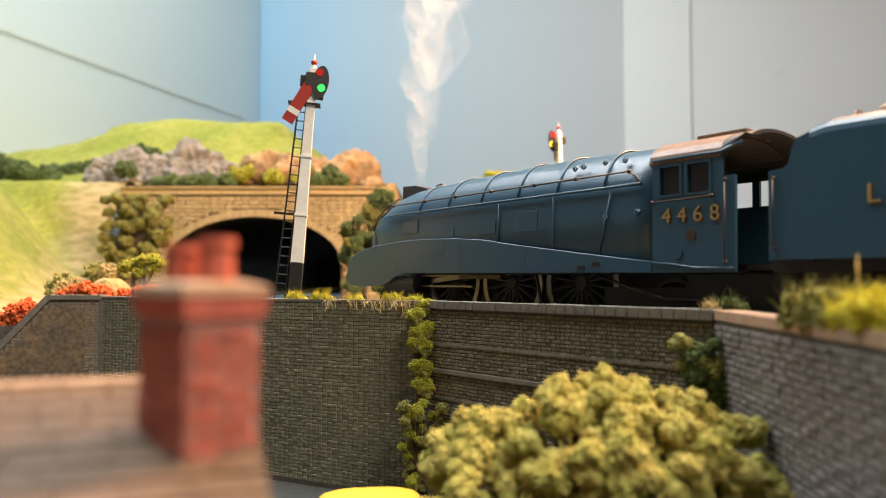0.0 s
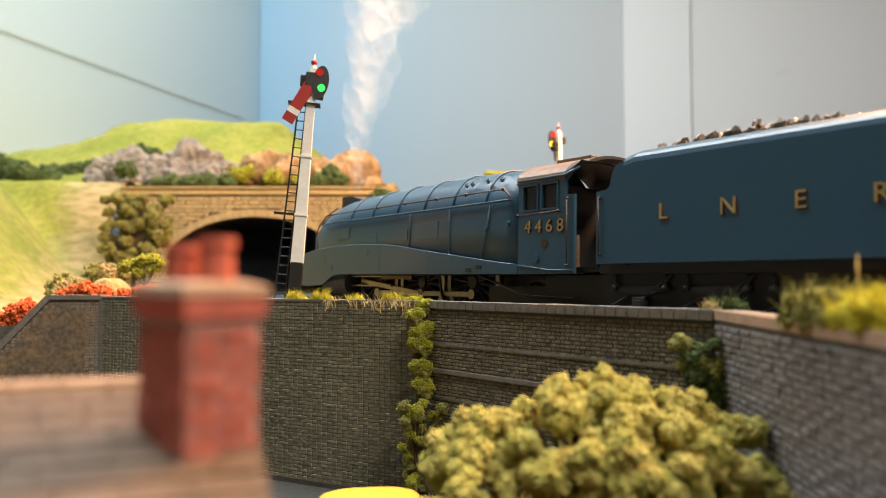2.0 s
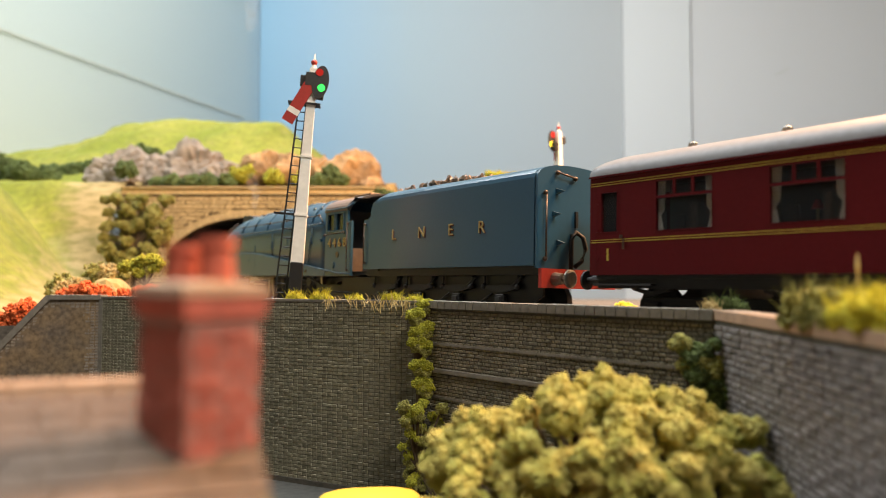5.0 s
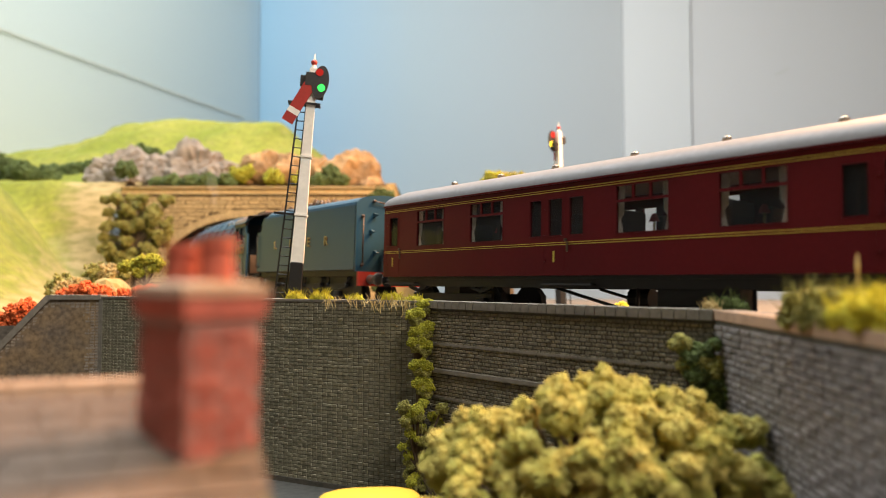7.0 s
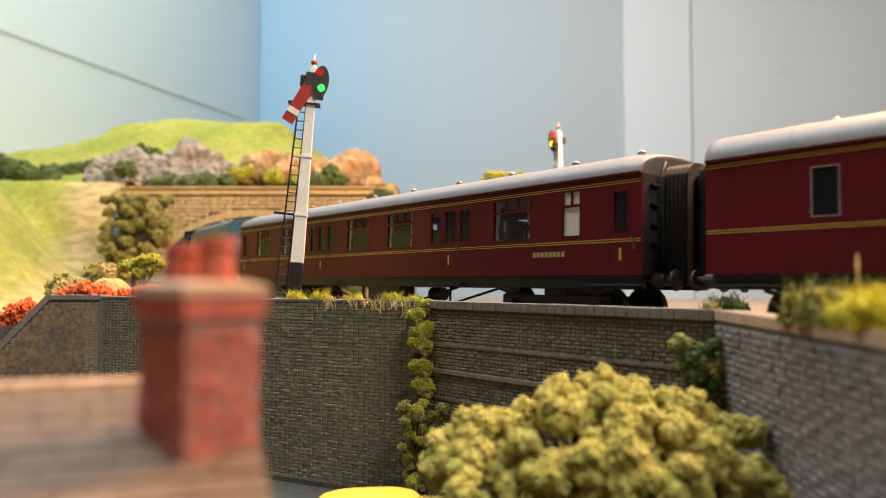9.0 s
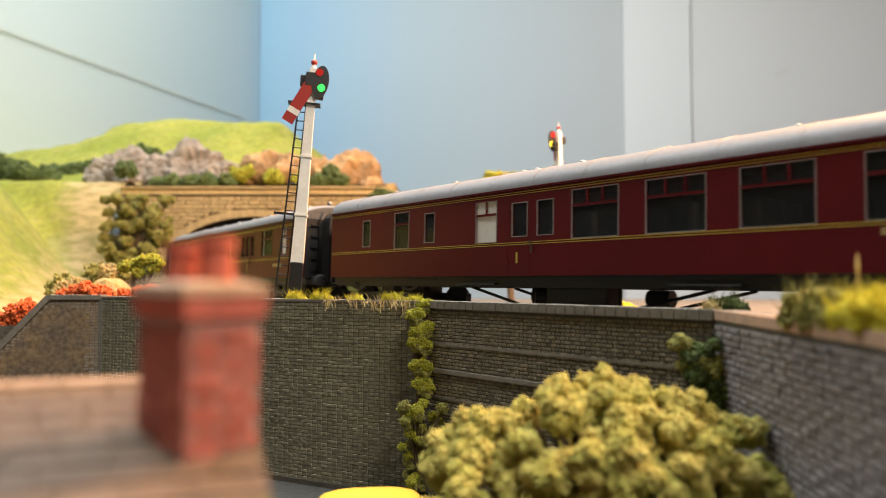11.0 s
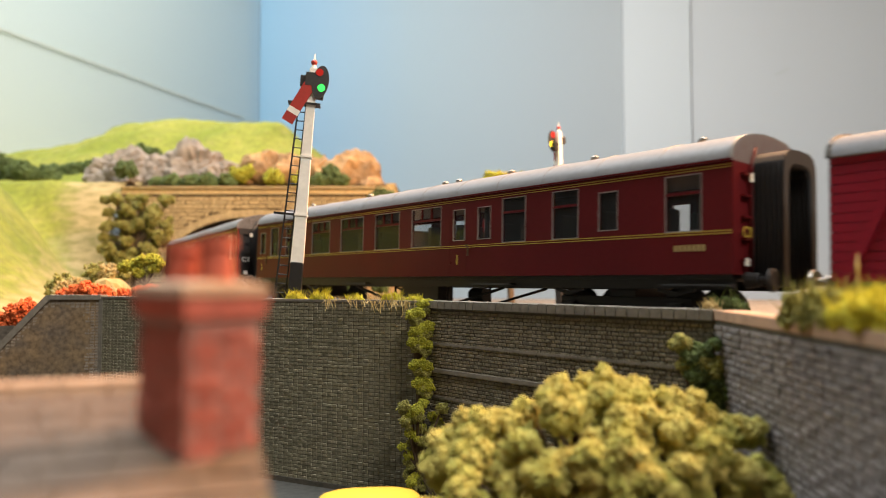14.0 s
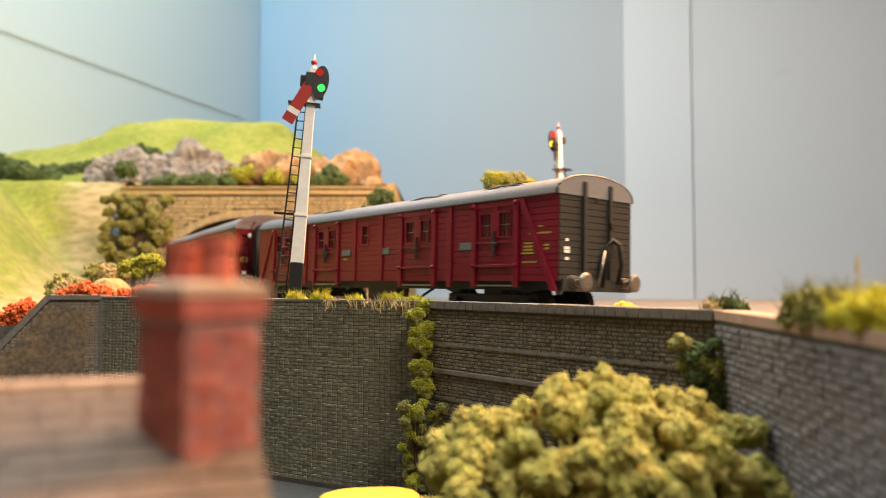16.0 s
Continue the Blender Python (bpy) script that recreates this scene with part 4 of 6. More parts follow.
for i, (x, y, r, m) in enumerate(((57.5, 113, 3.6, BUSHFOAM), (57.5, 107, 4.0, BUSHFOAM), (57.5, 101, 3.6, BUSHFOAM), (56.5, 97, 3.2, YELLOWTUFT), (56.5, 92, 3.8, YELLOWTUFT), (57.5, 88, 3.4, YELLOWTUFT), (56.5, 83, 3.2, YELLOWTUFT))):
    t = plant("grass_tuft", "tall yellow foam tuft on the grey wall" if m is YELLOWTUFT else "olive foam tuft on the grey wall", "grass tuft", (x, y, WALL_TOP + 0.3), [(x, y, WALL_TOP + r * 0.5, r), (x + r * 0.5, y + 1, WALL_TOP + r * 0.4, r * 0.8)], m, 0.36, 1.2, "tufts along the wall", False, seed=250 + i)
    blades("blade", (0, 0, 0), r * 0.9, r * 2.0, 70, m, t, seed=50 + i)
plant("grass_tuft", "small yellow flowering tuft beyond the track", "grass tuft", (84, 330, 50), [(84, 330, 54.5, 4), (87, 331, 54, 3)], YELLOWTUFT, 0.8, 1.2, "tufts along the wall", False, seed=270)
STEM = thing("dry_stem", (56.8, 97, WALL_TOP), "single dry straw stem standing in the yellow tuft", "dry grass")
part("stalk", tube(bmesh.new(), [(0, 0, 0), (0.2, 0, 5), (0.1, 0, 9.6)], [0.16, 0.14, 0.1], 6), DRYGRASS, STEM)
part("seed_head", tube(bmesh.new(), [(0.1, 0, 7.6), (0.1, 0, 8.8), (0.1, 0, 10.4)], [0.14, 0.3, 0.1], 6), DRYGRASS, STEM)
STRAW = thing("dry_grass", (0, 0, 0), "fringe of dry straw hanging over the wall edge", "dry grass", kind="stuff")
for i, (x, y) in enumerate(((-22, 226.4), (-18, 224.6), (-14, 222.6), (-10, 220.8), (-28, 229.4), (-36, 233))):
    blades("straw", (x, y, WALL_TOP + 0.2), 3.2, 3.6, 26, DRYGRASS, STRAW, seed=80 + i, droop=1.3)

# ---- steam from the chimney ----
STEAM = bpy.data.materials.new("thin_steam")
STEAM.use_nodes = True
_t, _n = STEAM.node_tree, STEAM.node_tree.nodes
_n.remove(_n["Principled BSDF"])
_dif, _tra, _clr, _m1, _m2 = (_n.new(k) for k in ("ShaderNodeBsdfDiffuse", "ShaderNodeBsdfTranslucent", "ShaderNodeBsdfTransparent", "ShaderNodeMixShader", "ShaderNodeMixShader"))
_dif.inputs[0].default_value = _tra.inputs[0].default_value = (0.96, 0.96, 0.96, 1)
_co, _wisp, _map = _n.new("ShaderNodeTexCoord"), _n.new("ShaderNodeTexNoise"), _n.new("ShaderNodeMapRange")
_wisp.inputs["Scale"].default_value, _wisp.inputs["Detail"].default_value = 28, 2
_t.links.new(_co.outputs["Object"], _wisp.inputs["Vector"])
_t.links.new(_wisp.outputs["Fac"], _map.inputs[0])
_map.inputs[1].default_value, _map.inputs[2].default_value, _map.inputs[3].default_value, _map.inputs[4].default_value = 0.27, 0.80, 0.0, 0.062
_t.links.new(_dif.outputs[0], _m1.inputs[1])
_t.links.new(_tra.outputs[0], _m1.inputs[2])
_t.links.new(_map.outputs[0], _m2.inputs[0])
_t.links.new(_clr.outputs[0], _m2.inputs[1])
_t.links.new(_m1.outputs[0], _m2.inputs[2])
_t.links.new(_m2.outputs[0], _n["Material Output"].inputs[0])
PLUME = []
g = random.Random(21)
STEAM_TOP = tagged(new("steam_plume"), "thin white steam rising from the locomotive chimney", "steam")
for k in range(28):
    f = (k + 0.5) / 28
    h = 3 + 118 * f
    spread = 0.8 + 20 * f ** 1.1
    r = 1.9 + 13.5 * f * g.uniform(0.55, 1.15)
    bm = bmesh.new()
    bmesh.ops.create_icosphere(bm, subdivisions=4, radius=r, matrix=Matrix.Diagonal((1, 1, 1.8, 1)))
    for v in bm.verts:
        n0 = v.co.normalized()
        v.co *= 1 + 0.35 * noise.noise(n0 * 1.8 + Vector((k, 0, 0))) + 0.16 * noise.noise(n0 * 4 + Vector((0, k, 0)))
    off = (g.uniform(-0.6, 0.6) * spread, g.uniform(-0.6, 0.6) * spread, h)
    ob = part("steam_puff", bm, STEAM, STEAM_TOP, smooth=True)
    ob.visible_shadow = False
    PLUME.append((ob, off, g.uniform(0, 6.28), 0.25 if k < 3 else 1.0))


# ---- the train: x looks forward, u is the distance behind a vehicle's front, z = 0 is the rail ----


def vehicle(name, label, category, group=""):
    return tagged(new(name), label, category, group)


def section(hw, zs, zt, z0, n=14, power=0.8):
    """Outline from the near bottom over the top to the far bottom."""
    pts = [(hw, z0)]
    for k in range(n + 1):
        a = math.pi * k / n
        c, s = math.cos(a), math.sin(a)
        pts.append((hw * math.copysign(abs(c) ** power, c), zs + (zt - zs) * abs(s) ** power))
    pts.append((-hw, z0))
    return pts


def spoked_wheel(r, spokes, parent, at, width=2.0, rim=None):
    """A wheel in its own space, its axle along y."""
    w = part("wheel", tube(bmesh.new(), [(0, -width / 2, 0), (0, width / 2, 0)], r * 0.16, 12), BLACK, parent, at=at)
    bm = bmesh.new()
    n = 36
    ring = [[((q) * math.cos(2 * math.pi * k / n), y, q * math.sin(2 * math.pi * k / n)) for q, y in ((r, -width / 2), (r, width / 2), (r * 0.87, width / 2), (r * 0.87, -width / 2))] for k in range(n)]
    vs = [[bm.verts.new(p) for p in g] for g in ring]
    for i in range(n):
        a, b = vs[i], vs[(i + 1) % n]
        for k in range(4):
            bm.faces.new((a[k], a[(k + 1) % 4], b[(k + 1) % 4], b[k]))
    part("tyre", bm, rim or STEEL, w, "tyre coloured dark for the shade under the frame" if rim else "bright steel tyre")
    for k in range(spokes):
        a = 2 * math.pi * k / spokes
        bm = tube(bmesh.new(), [(r * 0.12 * math.cos(a), 0, r * 0.12 * math.sin(a)), (r * 0.9 * math.cos(a), 0, r * 0.9 * math.sin(a))], r * 0.045, 6)
        part("spoke", bm, GREYBLACK, w)
    return w


def disc_wheel(r, parent, at):
    bm = tube(bmesh.new(), [(0, -1.2, 0), (0, 1.2, 0)], r, 20)
    tube(bm, [(0, 1.2, 0), (0, 2.2, 0)], r * 0.25, 10)
    return part("wheel", bm, GREYBLACK, parent, at=at)


def buffer(parent, u, y, z, way, mat=STEEL):
    """way: +1 on the front, -1 on the rear."""
    bm = tube(bmesh.new(), [(-u, y, z), (-u + way * 3.2, y, z)], [2.0, 1.6], 12)
    tube(bm, [(-u + way * 3.2, y, z), (-u + way * 5.6, y, z)], 0.9, 10)
    tube(bm, [(-u + way * 5.6, y, z), (-u + way * 6.2, y, z), (-u + way * 6.6, y, z)], [2.7, 2.7, 2.0], 16)
    return part("buffer", bm, mat, parent, smooth=False)


def rod(parent, name, pts, r, mat=BRONZE, knobs=()):
    ob = part(name, tube(bmesh.new(), pts, r, 6), mat, parent, smooth=True)
    for k in knobs:
        part("knob", ball(bmesh.new(), k, r * 2.8, 1), mat, ob, smooth=True)
    return ob


def rivets(bm, pts, r):
    for p in pts:
        bmesh.ops.create_cube(bm, size=r, matrix=Matrix.Translation(p))


# ---- the locomotive ----
LOCO = vehicle("locomotive", "blue streamlined steam locomotive with a wedge-shaped nose and raised gilt numbers", "locomotive")
TOP = ((3, 29), (6, 34), (10, 39.5), (15, 43.5), (22, 46.6), (32, 48.6), (60, 50.0), (100, 50.8), (125, 50.4), (144, 49.6))
WIDE = ((3, 7), (6, 10), (10, 12.2), (15, 13.8), (22, 15.0), (40, 15.8), (100, 16.4), (144, 17.3))
stations = [3, 4.5, 6, 8, 10, 13, 16, 20, 25, 32, 40] + list(range(50, 145, 8)) + [144]
rings = []
for u in stations:
    hw, zt = lerp(WIDE, u), lerp(TOP, u)
    zs = min(30.0, zt - 3)
    rings.append([(-u, y, z) for y, z in section(hw, zs, zt, 17, 18, 0.82)])
CASING = part("boiler_casing", loft(bmesh.new(), rings), GARTER, LOCO, "glossy garter-blue streamlined boiler casing", smooth=True)
for u in (44, 60.5, 77.5, 94.3, 110.5, 127.5):
    hw, zt = lerp(WIDE, u), lerp(TOP, u)
    arc = [(-u, y * 1.012, 17 + (z - 17) * 1.008) for y, z in section(hw, 30, zt, 24, 18, 0.82)]
    arc = [p for p in arc if p[2] > 37.8]
    part("boiler_band", tube(bmesh.new(), arc, 0.32, 5), GARTER, CASING, smooth=True)
rod(CASING, "nose_beading", [(-max(6.0, 16 - (z - 26) * 0.55), lerp(WIDE, max(6.0, 16 - (z - 26) * 0.55)) * 1.01 + 0.15, z) for z in (26, 28, 30, 32, 33.5)] + [(-13, 12.2, 38.4), (-18, 11.6, 42.2), (-24, 9.5, 45.6)], 0.35, BRONZE)
rod(CASING, "lower_rail", [(-u, lerp(WIDE, u) * 0.985 + 0.5, 38.2) for u in range(26, 144, 6)], 0.42, GARTER)
rail_pts = [(-u, lerp(WIDE, u) * (0.93 if u > 24 else 0.88) + 1.0, 41.9 if u > 28 else 41.9 - (28 - u) * 0.33) for u in (8, 14, 18, 23, 28, 48, 65, 83, 102, 118, 136)] + [(-138, 16.9, 40.5), (-140, 17.0, 38)]
rod(CASING, "handrail", rail_pts, 0.26, BRONZE, [rail_pts[i] for i in (0, 2, 4, 5, 6, 7, 8, 9, 10)])
for u, z in ((116, 45.2), (119, 45.4), (126.5, 45.6), (133, 45.4), (129, 30.2), (139, 31.0)):
    hw = 17.0 if z < 40 else 14.2
    p = part("washout_plug", tube(bmesh.new(), [(-u, hw, z), (-u, hw + 0.6, z + 0.25)], 0.85, 8), GARTER, CASING)
    part("plug_centre", tube(bmesh.new(), [(-u, hw + 0.5, z), (-u, hw + 0.8, z)], 0.4, 6), BLACK, p)
# seams of the cladding: upright joints and a slanting joint ahead of the cab
for pts in ([(-110, 17.0, z) for z in (19.5, 26, 32, 37.6)], [(-126.5, 17.3, 19.0), (-128.5, 17.45, 28), (-130.5, 17.2, 37.6)], [(-87, 16.6, z) for z in (25.5, 31, 37.6)]):
    rod(CASING, "cladding_seam", pts, 0.22, GARTER)
for u, z, w, h in ((40, 33, 9, 4.5), (62, 30, 6, 3.4), (82, 30.3, 7, 3.8), (99, 31.2, 9, 6.0)):
    part("hatch", B(-u - w / 2, -u + w / 2, lerp(WIDE, u) - 0.3, lerp(WIDE, u) + 0.25, z - h / 2, z + h / 2, bevel=0.1), GARTER, CASING)
bm = prism(bmesh.new(), [(-18.5, 44), (-18.5, 51.4), (-27, 51.0), (-34, 49.2), (-34, 46)], -4.2, 4.2)
CHIM = part("chimney", bm, GREYBLACK, LOCO, "dark streamlined chimney cowl")
part("whistle", tube(bmesh.new(), [(-35, 0, 48.6), (-35, 0, 50.4), (-38, 0, 50.6)], 0.6, 8), BRONZE, LOCO)
TOPS = ((0.3, 19.5), (2, 21.8), (5.6, 23.6), (12, 25.3), (19.8, 26.5), (34.8, 27.5), (50, 27.7), (67.1, 27.2), (81.1, 26.1), (93.8, 24.2), (116.1, 21.3), (135.0, 18.9), (143.5, 18.0))
BOTS = ((143.5, 15.6), (93.7, 15.9), (40, 16.2), (34, 15.2), (30.5, 13.4), (26, 11.8), (12.0, 11.2), (3, 11.8), (0.6, 13.6))
for side in (1, -1):
    v = part("valance", prism(bmesh.new(), [(-u, z) for u, z in TOPS + BOTS], side * 16.6, side * 17.9), GARTER, LOCO)
    if side == 1:
        rod(v, "beading", [(-u, 17.4, z + 0.1) for u, z in TOPS[1:]], 0.4, GARTER)
        bm = bmesh.new()
        for u in (70, 100):
            rivets(bm, [(-u, 17.95, z) for z in np.arange(17.5, 25, 1.0)], 0.3)
        for u, z in ((27, 22.4), (33, 19.0), (60, 24)):
            box(bm, -u - 2, -u + 2, 17.7, 18.05, z - 1.2, z + 1.2)
        part("cover_plate", bm, GARTER, v)
        part("slot", B(-122.5, -120, 17.7, 18.1, 16.3, 17.6), BLACK, v)
        part("slot", B(-127.5, -125, 17.7, 18.1, 17.2, 18.4), BLACK, v)
shape = [(-0.4, 13.5), (-0.3, 19.5), (-2, 21.8), (-5.6, 23.4), (-12, 25), (-22, 26.4), (-22, 11.5), (-3, 11.9)]
part("front_apron", prism(bmesh.new(), shape, -16.6, 16.6), GARTER, LOCO)
for y in (-11.4, 11.4):
    buffer(LOCO, -0.6, y, 15.6, 1, GREYBLACK)
rod(LOCO, "draw_hook", [(0, 0, 15), (3, 0, 15), (4, 0, 14)], 0.6, STEEL)
part("deck", B(-166, -20, -14, 14, 15.5, 17.2), BLACK, LOCO)
part("frame", B(-160, -14, -6.5, 6.5, 5.5, 16), BLACK, LOCO)
for y in (8, -8):
    part("cylinder", tube(bmesh.new(), [(-26, y * 1.6, 12.5), (-44, y * 1.6, 12.5)], 4.6, 14), GREYBLACK, LOCO)
DRIVERS, CARRIERS = [], []
for y in (9.4, -9.4):
    for u in (58.7, 87.0, 115.0):
        DRIVERS.append((spoked_wheel(13.2, 18, LOCO, (-u, y, 13.2)), u, y, 13.2))
    # small wheels get dark tyres: the shade under the frame put into colour
    for u, r in ((19, 6.2), (44, 6.2), (145, 7.2)):
        CARRIERS.append((spoked_wheel(r, 10, LOCO, (-u, y, r), 2.0, GREYBLACK), u, y, r))
CRANK = 4.2
CROD = part("coupling_rod", B(-29.5, 29.5, 10.9, 11.7, -0.9, 0.9, bevel=0.2), STEEL, LOCO, "steel coupling rod")
part("rod_boss", tube(bmesh.new(), [(0, 10.7, 0), (0, 12, 0)], 1.7, 10), STEEL, CROD)
for dx in (-28.2, 28.2):
    part("rod_boss", tube(bmesh.new(), [(dx, 10.7, 0), (dx, 12, 0)], 1.7, 10), STEEL, CROD)
MROD = part("connecting_rod", B(0, 38, 12.1, 12.9, -0.9, 0.9, bevel=0.2), STEEL, LOCO, "steel connecting rod")
part("slide_bar", B(-72, -44, 12.2, 13.8, 15.1, 15.9), STEEL, LOCO)
part("slide_bar", B(-72, -44, 12.2, 13.8, 11.4, 12.0), STEEL, LOCO)
part("reversing_link", B(-86, -66, 13.6, 14.4, 14.2, 15.4), BRONZE, LOCO)
part("sand_pipe", tube(bmesh.new(), [(-99, 12, 16), (-101, 12.2, 9), (-103, 11, 3)], 0.5, 6), BLACK, LOCO)
# cab: sides with two windows, roof, fittings


def holed(bm, u0, u1, z0, z1, y0, y1, holes):
    """A plate along u with openings (ua, ub, za, zb), in one piece."""
    us = sorted({u0, u1, *(h[0] for h in holes), *(h[1] for h in holes)})
    zs = sorted({z0, z1, *(h[2] for h in holes), *(h[3] for h in holes)})
    nu, nz = len(us) - 1, len(zs) - 1
    made = {}

    def vert(i, j, y):
        if (i, j, y) not in made:
            made[i, j, y] = bm.verts.new((-us[i], y, zs[j]))
        return made[i, j, y]

    def solid(i, j):
        if not (0 <= i < nu and 0 <= j < nz):
            return False
        a, b = (us[i] + us[i + 1]) / 2, (zs[j] + zs[j + 1]) / 2
        return not any(h[0] < a < h[1] and h[2] < b < h[3] for h in holes)
    for i in range(nu):
        for j in range(nz):
            if not solid(i, j):
                continue
            for y in (y0, y1):
                bm.faces.new((vert(i, j, y), vert(i + 1, j, y), vert(i + 1, j + 1, y), vert(i, j + 1, y)))
            for di, dj, (a, b), (c, d) in ((-1, 0, (0, 0), (0, 1)), (1, 0, (1, 0), (1, 1)), (0, -1, (0, 0), (1, 0)), (0, 1, (0, 1), (1, 1))):
                if not solid(i + di, j + dj):
                    bm.faces.new((vert(i + a, j + b, y0), vert(i + c, j + d, y0), vert(i + c, j + d, y1), vert(i + a, j + b, y1)))
    return bm


CABW = [(146.0, 151.5, 34.4, 41.3), (153.5, 159.2, 34.4, 41.3)]
for side in (1, -1):
    y0, y1 = (16.9, 17.9) if side == 1 else (-17.9, -16.9)
    c = part("cab_side", holed(bmesh.new(), 143.8, 162.2, 15.5, 43.2, y0, y1, CABW), GARTER, LOCO)
    part("cab_edge", B(-165.4, -162.2, y0 + 0.003, y1 - 0.003, 15.5, 37.6), GARTER, c)
    if side == 1:
        for a, b, za, zb in CABW:
            bm = bmesh.new()
            for q in ((-b - 0.4, -a + 0.4, za - 0.5, za), (-b - 0.4, -a + 0.4, zb, zb + 0.5), (-b - 0.5, -b, za, zb), (-a, -a + 0.5, za, zb)):
                box(bm, q[0], q[1], 17.6, 18.25, q[2], q[3])
            f = part("window_frame", bm, GARTER, c)
            part("pane", B(-b, -a, 17.1, 17.3, za, zb), GLASSDARK, f)
        rod(c, "handrail", [(-144.2, 18.7, 32.8), (-160, 18.7, 33.2)], 0.22, BRONZE, [(-144.2, 18.5, 32.8), (-160, 18.5, 33.2)])
        rod(c, "handrail", [(-163.3, 18.7, 17.8), (-163.3, 18.7, 36.5)], 0.22, BRONZE, [(-163.3, 18.5, 17.8), (-163.3, 18.5, 36.5)])
        rod(c, "beading", [(-144, 18.1, 18.0), (-151, 18.1, 17.2), (-156, 18.1, 16.5), (-165, 18.1, 16.3)], 0.35, GARTER)
        part("plug", tube(bmesh.new(), [(-151, 17.9, 20), (-151, 18.4, 20)], 1.3, 12), GARTER, c)
        part("builder_plate", tube(bmesh.new(), [(-154.5, 17.9, 24.3), (-154.5, 18.2, 24.3)], 1.25, 14), BRONZE, c, "oval brass plate")
        text("number_shade", "4468", 5.2, LETTERSHADE, c, pose(-154.5 * MM, 17.95 * MM, 28.9 * MM, 90, 0, 180), 0.1, 1.62)
        text("number", "4468", 5.2, GOLD, c, pose(-154.2 * MM, 18.2 * MM, 29.1 * MM, 90, 0, 180), 0.12, 1.62)
prof = [(y, z) for y, z in section(18.1, 42.8, 49.8, 42.4, 16, 0.95)]
inner = [(y * 0.94, z - 0.8) for y, z in prof]
bm = bmesh.new()
loft(bm, [[(-u, y, z) for y, z in prof + inner[::-1]] for u in (143, 162)])
ROOF = part("cab_roof", bm, material("brown_weathered_roof", (0.21, 0.13, 0.085), 0.42, 0.1, vary=0.25, grain=500, second=(0.15, 0.10, 0.075)), LOCO, "brown weathered curved cab roof", smooth=False)
bm = bmesh.new()
loft(bm, [[(-u, y, max(z, 45.0 + (u - 162) * 0.3) if u > 162 else z) for y, z in prof + inner[::-1]] for u in (162, 168)])
part("roof_overhang", bm, GREYBLACK, ROOF, "dark curved roof overhang")
bm = bmesh.new()
liner = [(y * 0.935, z - 0.95) for y, z in prof]
loft(bm, [[(-u, y, z) for y, z in liner + [(y * 0.98, z - 0.3) for y, z in liner][::-1]] for u in (144, 161.8)])
part("roof_lining", bm, BLACK, ROOF)
for y in (-5, 5):
    part("roof_vent", B(-163, -150, y - 3, y + 3, 48.8, 50.3, bevel=0.2), ROOF.data.materials[0], ROOF)
rod(ROOF, "gutter", [(-144, 18.2, 43.2), (-162, 18.2, 43.2), (-167, 17.6, 45)], 0.4, GARTER)
part("firebox_back", B(-147, -144, -15, 15, 17, 44), BLACK, LOCO)
part("cab_floor", B(-176, -144, -14, 14, 16, 17.4), BLACK, LOCO)
part("cab_seat", B(-160, -154, 9, 14, 17, 27), SEAT, LOCO)
for u in (150, 158):
    part("step", B(-u - 3, -u + 3, 14, 17, 4, 4.6), BLACK, LOCO)
part("drag_box", B(-173, -150, -12.5, 12.5, 3.5, 15.2), BLACK, LOCO)
part("ashpan", B(-158, -124, -11, 11, 4, 12), BLACK, LOCO)
rod(LOCO, "pipe", [(-124, 15, 15.2), (-145, 15, 9), (-163, 15, 8.6)], 0.5, BLACK)

# ---- the tender ----
TEN = vehicle("tender", "blue streamlined tender with raised gilt letters and coal", "tender")
LT = 92.0
bm = bmesh.new()
side_top = 45.0
rings = []
for u in (8.6, 12, 40, 70, LT - 0.5):
    drop = 0.8 if u < 9 else 0
    rings.append([(-u, y, z) for y, z in section(17.9, 44.0 - drop, 48.9 - drop, 18.0, 16, 0.85)])
loft(bm, rings)
TBODY = part("body", bm, GARTER, TEN, smooth=False)
sheet = [(0, 18), (0, 37.3), (-3.2, 37.6), (-4.4, 38.6), (-5.0, 41.5), (-6.0, 43.6), (-8.6, 44.6), (-8.6, 18)]
for side in (1, -1):
    s = part("front_sheet", prism(bmesh.new(), sheet, side * 16.9, side * 17.9), GARTER, TEN)
    if side == 1:
        rod(s, "handrail", [(-1.3, 18.7, 20.5), (-1.3, 18.7, 35.5)], 0.22, BRONZE, [(-1.3, 18.4, 20.5), (-1.3, 18.4, 35.5)])
part("front_plate", B(-9, -7.5, -16.8, 16.8, 17.4, 40), BLACK, TEN)
for letter, u in (("L", 20.6), ("N", 37.5), ("E", 53.5), ("R", 68.8)):
    text("letter_shade", letter, 5.6, LETTERSHADE, TBODY, pose(-(u + 0.35) * MM, 17.95 * MM, 30.1 * MM, 90, 0, 180), 0.1)
    text("letter", letter, 5.6, GOLD, TBODY, pose(-u * MM, 18.15 * MM, 30.4 * MM, 90, 0, 180), 0.15)
